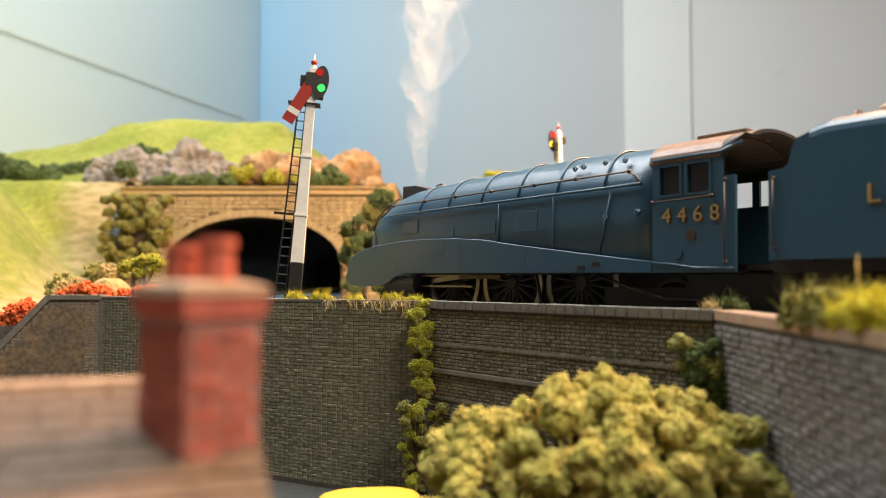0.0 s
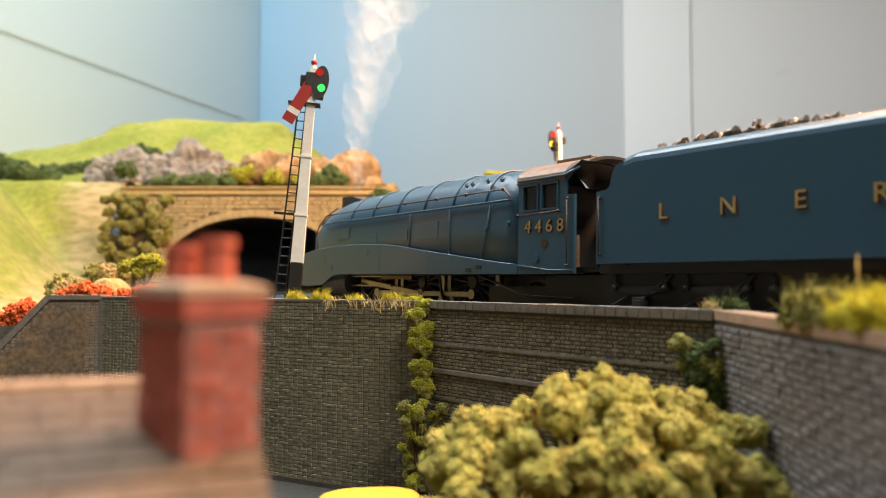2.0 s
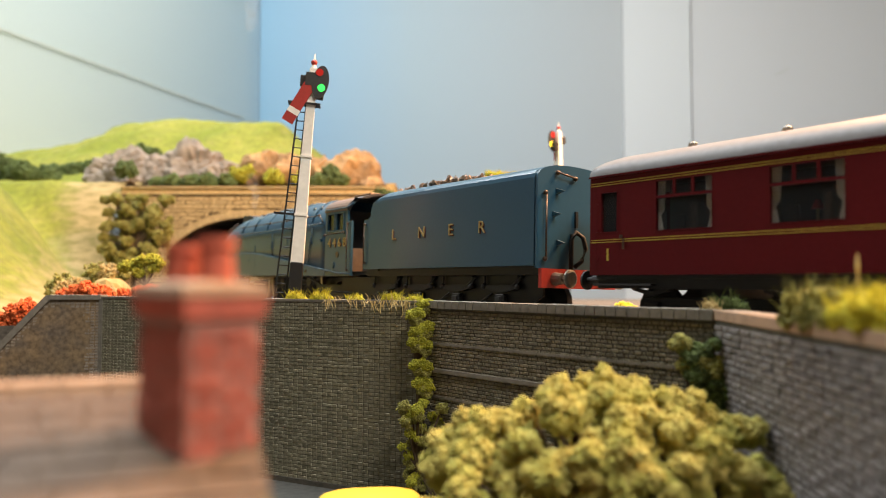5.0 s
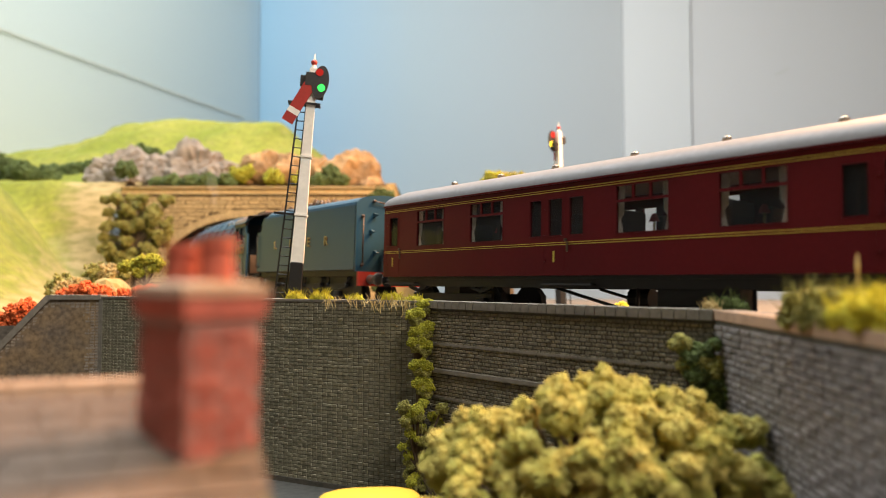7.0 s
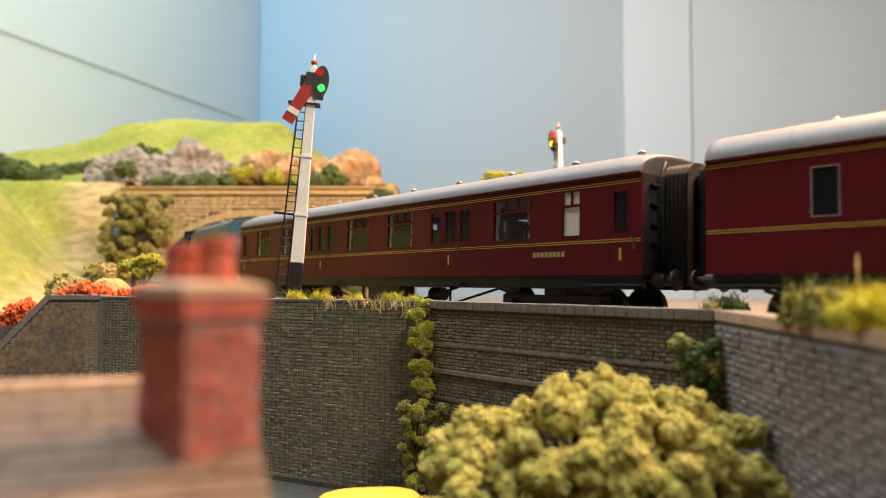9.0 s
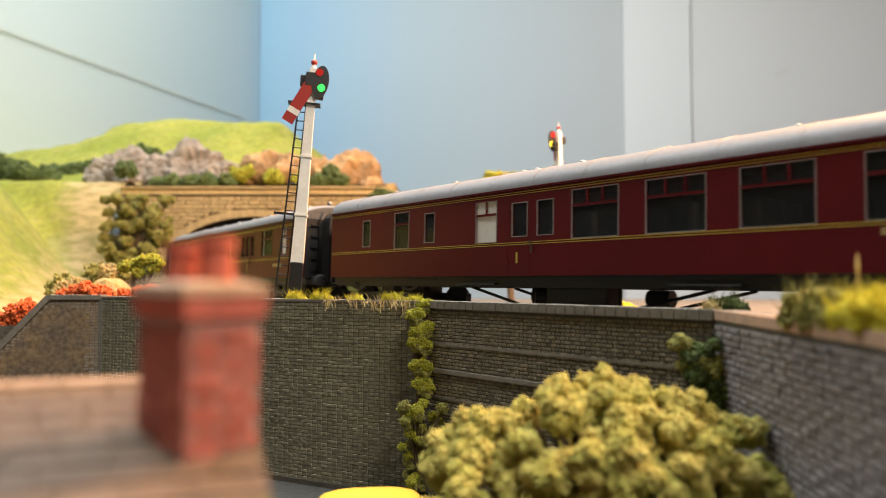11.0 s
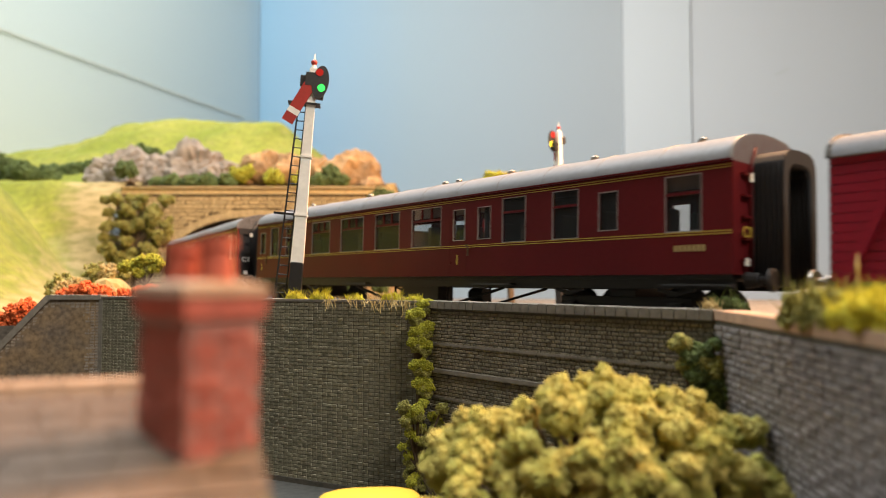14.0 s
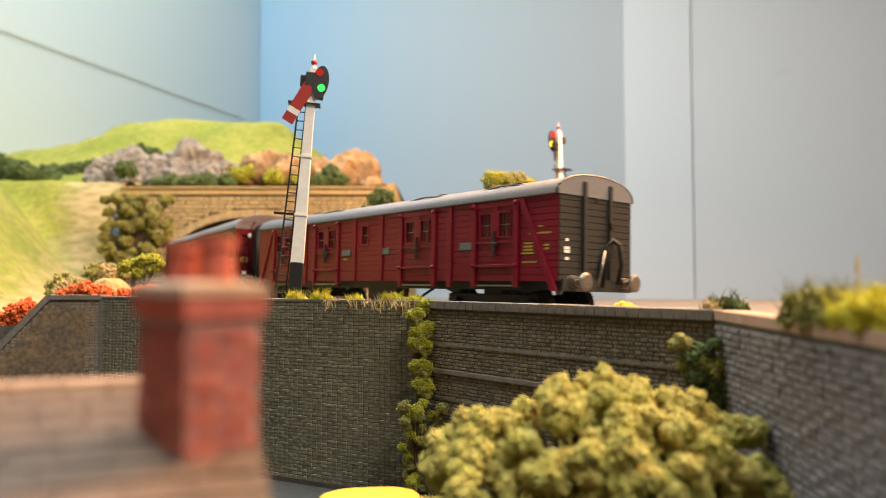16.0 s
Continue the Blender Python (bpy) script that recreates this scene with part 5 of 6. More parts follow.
# end plate with its fittings
ends = [(-LT, y, z) for y, z in section(17.9, 44.0, 48.9, 17.2, 16, 0.85)]
ENDP = part("end_plate", loft(bmesh.new(), [ends, [(x - 0.8, y, z) for x, y, z in ends]]), GARTER, TEN)
E0 = -LT - 0.8
rod(ENDP, "handrail", [(E0 - 1.2, 15.3, 20), (E0 - 1.2, 15.3, 39.5)], 0.3, BRONZE, [(E0 - 0.8, 15.3, 20), (E0 - 0.8, 15.3, 39.5)])
rod(ENDP, "handrail", [(E0 - 1.2, -15.3, 20), (E0 - 1.2, -15.3, 35.5)], 0.3, BRONZE, [(E0 - 0.8, -15.3, 20), (E0 - 0.8, -15.3, 35.5)])
rod(ENDP, "handrail", [(E0 - 1.2, 10, 46), (E0 - 1.2, 2, 45)], 0.3, BRONZE, [(E0 - 0.8, 10, 46), (E0 - 0.8, 2, 45)])
for y, z in ((9.5, 40.5), (11, 33.5), (9, 25)):
    part("lamp_bracket", prism(bmesh.new(), [(E0, z - 0.8), (E0 - 2.8, z), (E0, z + 0.9)], y - 0.6, y + 0.6), GARTER, ENDP)
for y, z in ((1, 30), (3, 23), (-10, 21)):
    part("lamp_iron", B(E0 - 0.7, E0, y - 0.5, y + 0.5, z, z + 5), BLACK, ENDP)
rod(ENDP, "brake_hose", [(E0 - 1.4, 4.5, 17), (E0 - 1.6, 4.6, 26), (E0 - 2.0, 3, 28.5), (E0 - 2.4, 0.2, 27), (E0 - 2.6, -0.8, 23.5), (E0 - 2.4, 0.8, 19.8), (E0 - 2, 3.4, 18)], 0.7, RUBBER)
BEAM = part("buffer_beam", B(E0 - 1.2, E0, -17.2, 17.2, 11.5, 17.2), REDPAINT, TEN, "bright red buffer beam")
for y in (-11.4, 11.4):
    buffer(TEN, LT + 2, y, 14.2, -1)
# coal space: uneven lumps between the side sheets
rnd = random.Random(3)
for k in range(150):
    u = rnd.uniform(11, 62)
    y = rnd.uniform(-12, 12)
    h = 47.4 + 3.2 * math.exp(-((u - 38) / 20) ** 2) * (1 - (y / 15) ** 2) + rnd.uniform(-0.6, 0.6)
    bm = bmesh.new()
    bmesh.ops.create_icosphere(bm, subdivisions=1, radius=rnd.uniform(0.9, 1.6), matrix=Matrix.Translation((-u, y, h)) @ Euler((rnd.random() * 6, rnd.random() * 6, 0)).to_matrix().to_4x4() @ Matrix.Diagonal((1.4, 1.0, 0.45, 1)))
    for v in bm.verts:
        v.co += Vector((rnd.uniform(-0.3, 0.3), rnd.uniform(-0.3, 0.3), rnd.uniform(-0.3, 0.3)))
    part("coal_lump", bm, COAL, TEN)
part("frame", B(-LT - 0.5, 0, -16, 16, 15.4, 18), BLACK, TEN)
part("frame_side", prism(bmesh.new(), [(0, 15.4), (-LT, 15.4), (-LT, 9), (-86, 5.6), (-4, 5.6), (0, 9)], 13.4, 14.2), BLACK, TEN)
for u in (12, 33, 54, 75):
    TW = disc_wheel(7.0, TEN, (-u, 9.4, 7.0))
    disc_wheel(7.0, TEN, (-u, -9.4, 7.0))
    ax = part("axlebox", B(-u - 2, -u + 2, 14, 16, 5.5, 9.5, bevel=0.4), GREYBLACK, TEN)
    part("spring", prism(bmesh.new(), [(-u - 7.5, 11.4), (-u - 4, 10.4), (-u, 10.0), (-u + 4, 10.4), (-u + 7.5, 11.4), (-u + 7.5, 12.0), (-u + 4, 12.2), (-u, 12.4), (-u - 4, 12.2), (-u - 7.5, 12.0)], 14.3, 15.6), GREYBLACK, ax)
    rod(TEN, "brace", [(-u - 9, 14.8, 15), (-u - 4, 15.2, 11)], 0.5, GREYBLACK)
    for du in (-7.5, 7.5):
        rod(TEN, "spring_hanger", [(-u + du, 15, 11.8), (-u + du, 15, 15.2)], 0.4, GREYBLACK, [(-u + du, 15.4, 11.8)])
    part("axlebox_cover", B(-u - 1.1, -u + 1.1, 16, 16.5, 6.4, 8.6, bevel=0.2), GREYBLACK, ax)
    rod(TEN, "brake_pull", [(-u + 10, 14.9, 6.5), (-u + 4, 15.1, 9.5)], 0.35, GREYBLACK)


# ---- coaches ----
HW = 17.6


def bogie(parent, u, z=6.4, wheels=True):
    b = part("bogie", B(-u - 21, -u + 21, 11.6, 12.8, 6, 9.5, bevel=0.3), BLACK, parent)
    part("bogie_frame", B(-u - 21, -u + 21, -12.8, -11.6, 6, 9.5, bevel=0.3), BLACK, b)
    part("bolster", B(-u - 4, -u + 4, -12, 12, 7, 12), BLACK, b)
    for du in (-17, 17):
        for y in (9.2, -9.2):
            disc_wheel(6.3, b, (-u - du, y, 6.3))
        part("axlebox", B(-u - du - 2, -u - du + 2, 12.8, 14.6, 4.8, 8.2, bevel=0.3), GREYBLACK, b)
        part("spring", prism(bmesh.new(), [(-u - du - 5, 11), (-u - du, 9.6), (-u - du + 5, 11), (-u - du + 5, 11.8), (-u - du, 10.8), (-u - du - 5, 11.8)], 12.9, 14.2), GREYBLACK, b)
    return b


def gangway(parent, u, way, mat=RUBBER):
    """Folded bellows on an end; way +1 forward, -1 back."""
    rings = []
    for k in range(13):
        w = 8.4 - (0.8 if k % 2 else 0)
        ring = section(w, 38, 44.5 - (0.8 if k % 2 else 0), 12.5, 8, 0.6)
        hole = [(y * 0.72, 12.5 + (z - 12.5) * 0.9) for y, z in ring]
        rings.append([(-u + way * k * 0.6, y, z) for y, z in ring + hole[::-1]])
    bm = loft(bmesh.new(), rings)
    g = part("gangway", bm, mat, parent, "black rubber corridor connection")
    part("gangway_door", B(-u - 0.3 + way * 0.3, -u + 0.3 + way * 0.3, -6, 6, 12.5, 42), BLACK, g)
    return g


def coach_window(side, u0, u1, z0, z1, kind, mat=None):
    """Frame, panes and what hangs behind them; side is the body side that carries it."""
    bm = bmesh.new()
    e = 0.22
    y0, y1 = HW - 0.35, HW + 0.10
    for q in ((u0 - e, u1 + e, z0 - e, z0), (u0 - e, u1 + e, z1, z1 + e), (u0 - e, u0, z0, z1), (u1, u1 + e, z0, z1)):
        box(bm, -q[1], -q[0], y0, y1, q[2], q[3])
    light = kind in ("white",)
    f = part("window_frame", bm, mat or WINFRAME, side)
    if kind in ("vent", "tall", "white"):
        zb = z0 + (z1 - z0) * 0.68
        part("transom", B(-u1, -u0, y0 - 0.2, HW + 0.05, zb - 0.35, zb + 0.35), MAROON, f)
        n = 3 if u1 - u0 > 12 else (2 if kind == "white" else 1)
        for k in range(1, n):
            x = -u0 - (u1 - u0) * k / n
            part("mullion", B(x - 0.3, x + 0.3, y0 - 0.2, HW + 0.05, zb, z1), MAROON, f)
    pane = part("pane", B(-u1, -u0, HW - 0.55, HW - 0.4, z0, z1), FROSTED if light else GLASS, f)
    pane.visible_shadow = light
    return f


WINFRAME = material("dull_aluminium_frame", (0.34, 0.30, 0.28), 0.45, 0.4, vary=0.1, grain=900, bump=0)


def coach(label, length, windows, group, waist, upper, curtains=False, vents=(), end_mat=BLACK, number=None, frames=None, lamps=False, walls=(), ribs=False):
    """A gangwayed coach. windows: (u0, u1, z0, z1, kind)."""
    c = vehicle("railway_coach", label, "railway coach", group)
    holes = [w[:4] for w in windows]
    near = part("body_side", holed(bmesh.new(), 0, length, 15.0, 41.6, HW - 1.0, HW, holes), MAROON, c, "gloss maroon side with yellow lining")
    part("body_side", holed(bmesh.new(), 0, length, 15.0, 41.6, -HW, -HW + 1.0, holes), MAROON, c)
    for w in windows:
        f = coach_window(near, *w, mat=frames)
        u0, u1, z0, z1, kind = w
        if curtains and kind == "vent":
            for a, b in ((u0, u0 + 2.2), (u1 - 2.2, u1)):
                bm = bmesh.new()
                ring = [(-a - (b - a) * k / 8, HW - 0.95 + 0.22 * math.sin(k * 2.4)) for k in range(9)]
                tight = (-a if a == u0 else -b)
                loft(bm, [[(x, y, z1) for x, y in ring], [(tight + (x - tight) * 0.85, y, z0 + 5) for x, y in ring], [(tight + (x - tight) * 0.4, y, z0 + 3.6) for x, y in ring], [(tight + (x - tight) * 0.75, y, z0) for x, y in ring]], caps=False, closed=False)
                part("curtain", bm, CURTAIN, f, "cream tied-back curtain")
        if lamps and kind == "vent":
            m = (u0 + u1) / 2
            l = part("table_lamp", tube(bmesh.new(), [(-m, 12, 24), (-m, 12, 29.5)], 0.3, 6), GOLD, c)
            part("lamp_shade", tube(bmesh.new(), [(-m, 12, 29), (-m, 12, 31)], [1.4, 0.5], 8), REDPAINT, l, "small red lamp shade")
        if kind == "door":
            for z in (19, 26.5, 34):
                part("hinge", B(-u0 + 0.9, -u0 + 1.5, HW - 0.1, HW + 0.35, z, z + 0.8), MAROON, near)
            h = part("door_handle", B(-u1 - 1.9, -u1 - 1.2, HW - 0.1, HW + 0.7, 24.6, 25.4), BRONZE, near)
            part("grab_rail", tube(bmesh.new(), [(-u1 - 2.4, HW + 0.6, 21.6), (-u1 - 2.4, HW + 0.6, 24.4)], 0.28, 6), BRONZE, near, "brass door grab rail")
            bm = bmesh.new()
            for x in (-u0 + 1.8, -u1 - 0.9):
                box(bm, x - 0.08, x + 0.08, HW - 0.05, HW + 0.06, 16, 40)
            part("door_edge", bm, MAROON, near)
            part("yellow_mark", B(-u0 - 2.4, -u0 - 1.8, HW - 0.05, HW + 0.1, 18.8, 22), YELLOWLINE, near)
    for z in (waist, upper):
        bm = bmesh.new()
        for dz in (0, 0.6):
            box(bm, -length + 0.3, -0.3, HW - 0.05, HW + 0.07, z + dz - 0.095, z + dz + 0.095)
        part("lining", bm, YELLOWLINE, near, "double yellow lining")
    if number:
        u, z, w, n = number
        bm = bmesh.new()
        for k in range(n):
            a = u + w * k / n
            box(bm, -a - w / n * 0.72, -a, HW - 0.05, HW + 0.09, z, z + 1.5)
        part("number_bar", bm, GOLD, near)
    prof = [(y, z) for y, z in section(HW + 0.4, 41.5, 49.2 if ribs else 48.4, 41.0, 18, 0.92)]
    bm = bmesh.new()
    rings = []
    dome = 7.0
    for u, k in ((0.0, 0.80), (2.0, 0.91), (dome, 1.0), (length - dome, 1.0), (length - 2.0, 0.91), (length, 0.80)):
        if ribs:
            k = 1.0
        rings.append([(-u, y, 41.0 + (z - 41.0) * k) for y, z in prof])
    loft(bm, rings)
    roof = part("roof", bm, SILVER, c, "pale silver-grey curved roof", smooth=False)
    for p in roof.data.polygons:
        p.use_smooth = abs(p.normal.x) < 0.7 and p.normal.z > -0.5
    if ribs:
        for k in range(1, 13):
            u = length * k / 13
            part("roof_rib", tube(bmesh.new(), [(-u, y, z + 0.03) for y, z in prof[1:-1]], 0.16, 4), SILVER, roof)
    for u, y in vents:
        v = part("roof_vent", tube(bmesh.new(), [(-u, y, 48.0), (-u, y, 49.8)], [0.7, 1.0], 8), GREYBLACK, roof)
        part("vent_cap", ball(bmesh.new(), (-u, y, 50.2), 1.4, 1, 0.7), STEEL, v, smooth=True)
    part("gutter", B(-length, 0, HW - 0.1, HW + 0.55, 41.0, 41.5), MAROON, roof)
    for u in (0.4, length - 0.4):
        ring = [(y * 0.985, z) for y, z in section(HW - 0.2, 41.5, 48.8 if ribs else 46.4, 15, 14, 0.92)]
        e = part("end_panel", loft(bmesh.new(), [[(-u + o, y, z) for y, z in ring] for o in (-0.4, 0.4)]), end_mat, c)
        way = 1 if u < 1 else -1
        x = -u + way * 0.9
        for y in (12.5, -12.5):
            for z in (18, 23, 28, 33, 38):
                part("end_step", B(x - 0.5, x + 0.5, y - 1.6, y + 1.6, z, z + 0.5), end_mat, e)
        rod(e, "end_pipe", [(x, 10.5, 15), (x, 10.5, 40), (x, 8, 45)], 0.35, end_mat)
        if way == -1 and ribs:
            if end_mat is BLACK or end_mat is MAROON:
                text("end_lettering", "C1", 3.6, WHITE if end_mat is BLACK else YELLOWLINE, e, pose((x - 0.6) * MM, 13.0 * MM, 24.6 * MM, 90, 0, -90), 0.12)
            part("end_label", B(x - 0.3 - 0.25, x - 0.3, 12, 14, 17, 18.8), WHITE, e)
            part("end_label", B(x - 0.3 - 0.25, x - 0.3, 10, 11.4, 36.6, 38.6), CURTAIN, e)
    gangway(c, 0, 1)
    gangway(c, length, -1)
    for y in (11.4, -11.4):
        buffer(c, 0, y, 13.8, 1, GREYBLACK)
        buffer(c, length, y, 13.8, -1, GREYBLACK)
    part("solebar", B(-length + 1, -1, 14.2, 15.2, 11.6, 15.0), BLACK, c)
    part("solebar", B(-length + 1, -1, -15.2, -14.2, 11.6, 15.0), BLACK, c)
    part("floor_pan", B(-length + 0.9, -0.9, -16, 16, 14.0, 15.6), BLACK, c)
    bogie(c, 34)
    bogie(c, length - 34)
    # truss, boxes and pipes under the floor
    m = length / 2
    for y in (10, -10):
        rod(c, "truss_rod", [(-m + 44, y, 11.5), (-m + 16, y, 5), (-m - 16, y, 5), (-m - 44, y, 11.5)], 0.5, BLACK)
        for x in (-m + 16, -m - 16):
            rod(c, "truss_post", [(x, y, 5), (x, y, 12)], 0.5, BLACK)
    part("battery_box", B(-m - 14, -m + 8, 6, 13, 5.5, 12, bevel=0.3), BLACK, c)
    part("brake_cylinder", tube(bmesh.new(), [(-m + 20, -3, 9), (-m + 27, -3, 9)], 2.8, 12), BLACK, c)
    part("dynamo", tube(bmesh.new(), [(-m - 27, 2, 9), (-m - 20, 2, 9)], 2.4, 12), BLACK, c)
    for u in (10, length * 0.36, length * 0.68, length - 10):
        part("footboard", B(-u - 9, -u + 9, 15.2, 17.4, 12.3, 12.8), GREYBLACK, c)
    # seats, tables and partitions
    part("interior_floor", B(-length + 3, -3, -15.5, 15.5, 15.6, 17), SEAT, c)
    u = 14.0
    while u < length - 14:
        part("seat", B(-u - 3, -u + 3, -15, -3, 17, 25, bevel=0.6), SEAT, c)
        part("seat", B(-u - 3, -u + 3, 4, 15, 17, 25, bevel=0.6), SEAT, c)
        for y in (-15, 4):
            part("seat_back", B(-u - 1.0, -u + 1.0, y, y + 11, 25, 32.5, bevel=0.5), SEAT, c)
        u += 15.3
    for w in windows:
        if w[4] == "white":
            part("partition", B(-w[1] - 1, -w[0] + 1, HW - 4, HW - 3.4, 17, 41), FROSTED, c)
    for a, b in walls:
        part("corridor_wall", B(-b, -a, -5.4, -4.8, 17, 41), SEAT, c)
    for u in (length * 0.30, length * 0.66):
        part("partition", B(-u - 0.4, -u + 0.4, -15, 15, 17, 41), SEAT, c)
    return c


ZV, ZD = (26.0, 38.2), (26.4, 36.8)
W1 = [(3.8, 8.8, *ZD, "door"), (20.6, 35.6, *ZV, "vent"), (49.2, 64.4, *ZV, "vent"), (76, 80.5, *ZD, "plain"), (83.3, 88.4, *ZD, "door"), (91.1, 96, *ZD, "plain"),
      (107, 122.5, *ZV, "vent"), (135.8, 151.3, *ZV, "vent"), (162.2, 167, *ZD, "plain"), (170, 175.3, *ZD, "door"), (177.7, 182.6, *ZD, "plain"),
      (194, 209.5, *ZV, "vent"), (222.5, 228.4, *ZV, "white"), (239.8, 244.2, *ZD, "door")]
ZM, ZN = (25.4, 38.7), (26.9, 36.9)
W2 = [(24, 29.2, *ZN, "plain"), (45.7, 54.5, 25.4, 38.4, "tall"), (64, 69.3, *ZN, "plain"), (91.1, 100.4, 25.6, 38.3, "white"), (107.4, 113.6, *ZN, "door"), (117.8, 123.9, *ZN, "plain"),
      (130.9, 146.4, *ZM, "vent"), (155, 171.2, *ZM, "vent"), (179.8, 195.9, *ZM, "vent"), (205.5, 221.1, *ZM, "vent"), (228.5, 237.5, 25.2, 38.3, "white"), (242.3, 247.6, *ZN, "door")]
W3 = [(3.7, 9.2, *ZN, "door"), (15.1, 23.1, *ZM, "plain"), (31.1, 47, *ZM, "vent"), (55.9, 71.2, *ZM, "vent"), (80.4, 97.2, *ZM, "vent"), (105.9, 121.6, *ZM, "vent"), (129.6, 146, *ZM, "vent"),
      (152.8, 158.4, *ZN, "door"), (165, 170.7, *ZN, "plain"), (176.3, 185.9, *ZM, "tall"), (196.8, 206, *ZM, "tall"), (213.3, 219.2, *ZN, "plain"), (233.7, 243.1, *ZM, "tall")]
L1, L2, L3, LV = 248.5, 251.0, 251.0, 197.0
C1, C2, C3, CV = 285.0, 551.0, 819.2, 1090.8
COACH1 = coach("maroon passenger coach with cream curtains and silver roof", L1, W1, "coaches of the train", 23.7, 38.9, True, [(u, 0) for u in (20, 45, 70, 100, 128, 156, 184, 212, 236)], BLACK, (211, 20.2, 12.5, 8), MAROON, True, walls=((10, 60), (140, 170), (215, 240)))
COACH2 = coach("maroon passenger coach with frosted end windows and silver roof", L2, W2, "coaches of the train", 24.4, 39.6, False, [(u, 0) for u in (22, 60, 95, 101, 120, 150, 185, 225)], BLACK, (208, 22.3, 10.5, 5), None, False, walls=((8, 240),), ribs=True)
COACH3 = coach("maroon passenger coach with bright windows and maroon end", L3, W3, "coaches of the train", 24.4, 39.6, False, [(u, 3) for u in (30, 80, 130, 138, 165, 200, 235)], MAROON, (236, 20.5, 8.5, 7), None, False, walls=((150, 215),), ribs=True)

# ---- the luggage van ----
VW = 16.8
VAN = vehicle("luggage_van", "crimson planked luggage van with grey roof and black end", "luggage van")
DOORS = [(16.5, 35.5), (56.5, 76.0), (121.0, 140.5), (161.5, 180.5)]
MISTY = clear("misty_glass", (0.30, 0.26, 0.24), 0.6)
VWIN = []
for a, b in DOORS:
    m = (a + b) / 2
    VWIN += [(m - 6.6, m - 2.0, 27.4, 34.6), (m + 2.0, m + 6.6, 27.4, 34.6)]
VWIN.append((94.5, 98.6, 28, 35))
VWIN.sort()
part("lining_panel", holed(bmesh.new(), 0.2, LV - 0.2, 13.4, 39.0, VW - 1.0, VW - 0.5, VWIN), CRIMSON, VAN)
part("body_side", holed(bmesh.new(), 0, LV, 13.4, 39.0, -VW, -VW + 1, VWIN), CRIMSON, VAN)
zs = np.linspace(13.4, 39.0, 14)
for z0, z1 in zip(zs, zs[1:]):
    cuts = [w for w in VWIN if w[2] < z1 and w[3] > z0]
    x = 0.0
    for w in cuts + [(LV, LV, 0, 0)]:
        if w[0] - x > 0.3:
            part("plank", B(-w[0], -x, VW - 0.5, VW + random.uniform(-0.03, 0.03), z0 + 0.09, z1 - 0.09), CRIMSON, VAN)
        x = w[1]
for w in VWIN:
    bm = bmesh.new()
    box(bm, -w[1] - 0.5, -w[0] + 0.5, VW - 0.1, VW + 0.35, w[2] - 0.6, w[2])
    box(bm, -w[1] - 0.5, -w[0] + 0.5, VW - 0.1, VW + 0.35, w[3], w[3] + 0.6)
    box(bm, -w[0], -w[0] + 0.5, VW - 0.1, VW + 0.35, w[2], w[3])
    box(bm, -w[1] - 0.5, -w[1], VW - 0.1, VW + 0.35, w[2], w[3])
    f = part("window_frame", bm, CRIMSON, VAN)
    part("pane", B(-w[1], -w[0], VW - 0.9, VW - 0.8, w[2], w[3]), MISTY, f, "misty pale window glass")
    m, zm = (w[0] + w[1]) / 2, (w[2] + w[3]) / 2
    for dx in (-0.8, 0.8):
        part("glazing_bar", B(-m + dx - 0.15, -m + dx + 0.15, VW - 0.75, VW - 0.4, w[2], w[3]), CRIMSON, f)
    part("glazing_bar", B(-w[1], -w[0], VW - 0.7, VW - 0.35, zm - 0.18, zm + 0.18), STEEL, f)
for a, b in DOORS:
    m = (a + b) / 2
    d = part("double_door", B(-b, -a, VW, VW + 0.45, 36.6, 38.0), CRIMSON, VAN)
    part("door_rail", B(-b, -a, VW, VW + 0.45, 25.2, 26.0), CRIMSON, d)
    part("door_rail", B(-b, -a, VW, VW + 0.7, 17.8, 18.6, bevel=0.15), CRIMSON, d)
    part("door_stile", B(-m - 1.5, -m + 1.5, VW, VW + 0.4, 26.0, 36.6), CRIMSON, d)
    part("door_bolt", tube(bmesh.new(), [(-m, VW + 0.8, 21), (-m, VW + 0.8, 29)], 0.45, 6), GREYBLACK, d)
    part("door_latch", B(-m - 1.6, -m + 1.6, VW + 0.4, VW + 1.2, 24.6, 25.6, bevel=0.2), GREYBLACK, d)
    for x in (a, b):
        p = part("door_post", B(-x - 1.0, -x + 1.0, VW, VW + 0.8, 11.4, 38.2, bevel=0.2), CRIMSON, VAN)
        for z in (18.2, 37.2):
            part("hinge_boss", ball(bmesh.new(), (-x, VW + 0.9, z), 0.75, 1), CRIMSON, p)
    part("footboard", B(-b + 1, -a - 1, 13.5, VW + 0.3, 11.8, 12.3), STEEL, VAN)
for u in (48, LV - 48, 89, 108):
    part("side_post", B(-u - 1.2, -u + 1.2, VW, VW + 0.6, 11.4 if u in (48, LV - 48) else 13.6, 38.8, bevel=0.2), CRIMSON, VAN)
for u0, u1 in ((14.5, 1.2), (LV - 14.5, LV - 1.2)):
    k = 1.1
    bm = bmesh.new()
    loft(bm, [[(-u0 - k, y, 38.4), (-u0 + k, y, 38.4), (-u1 + k, y, 10.6), (-u1 - k, y, 10.6)] for y in (VW - 0.05, VW + 0.65)])
    part("diagonal_brace", bm, CRIMSON, VAN)
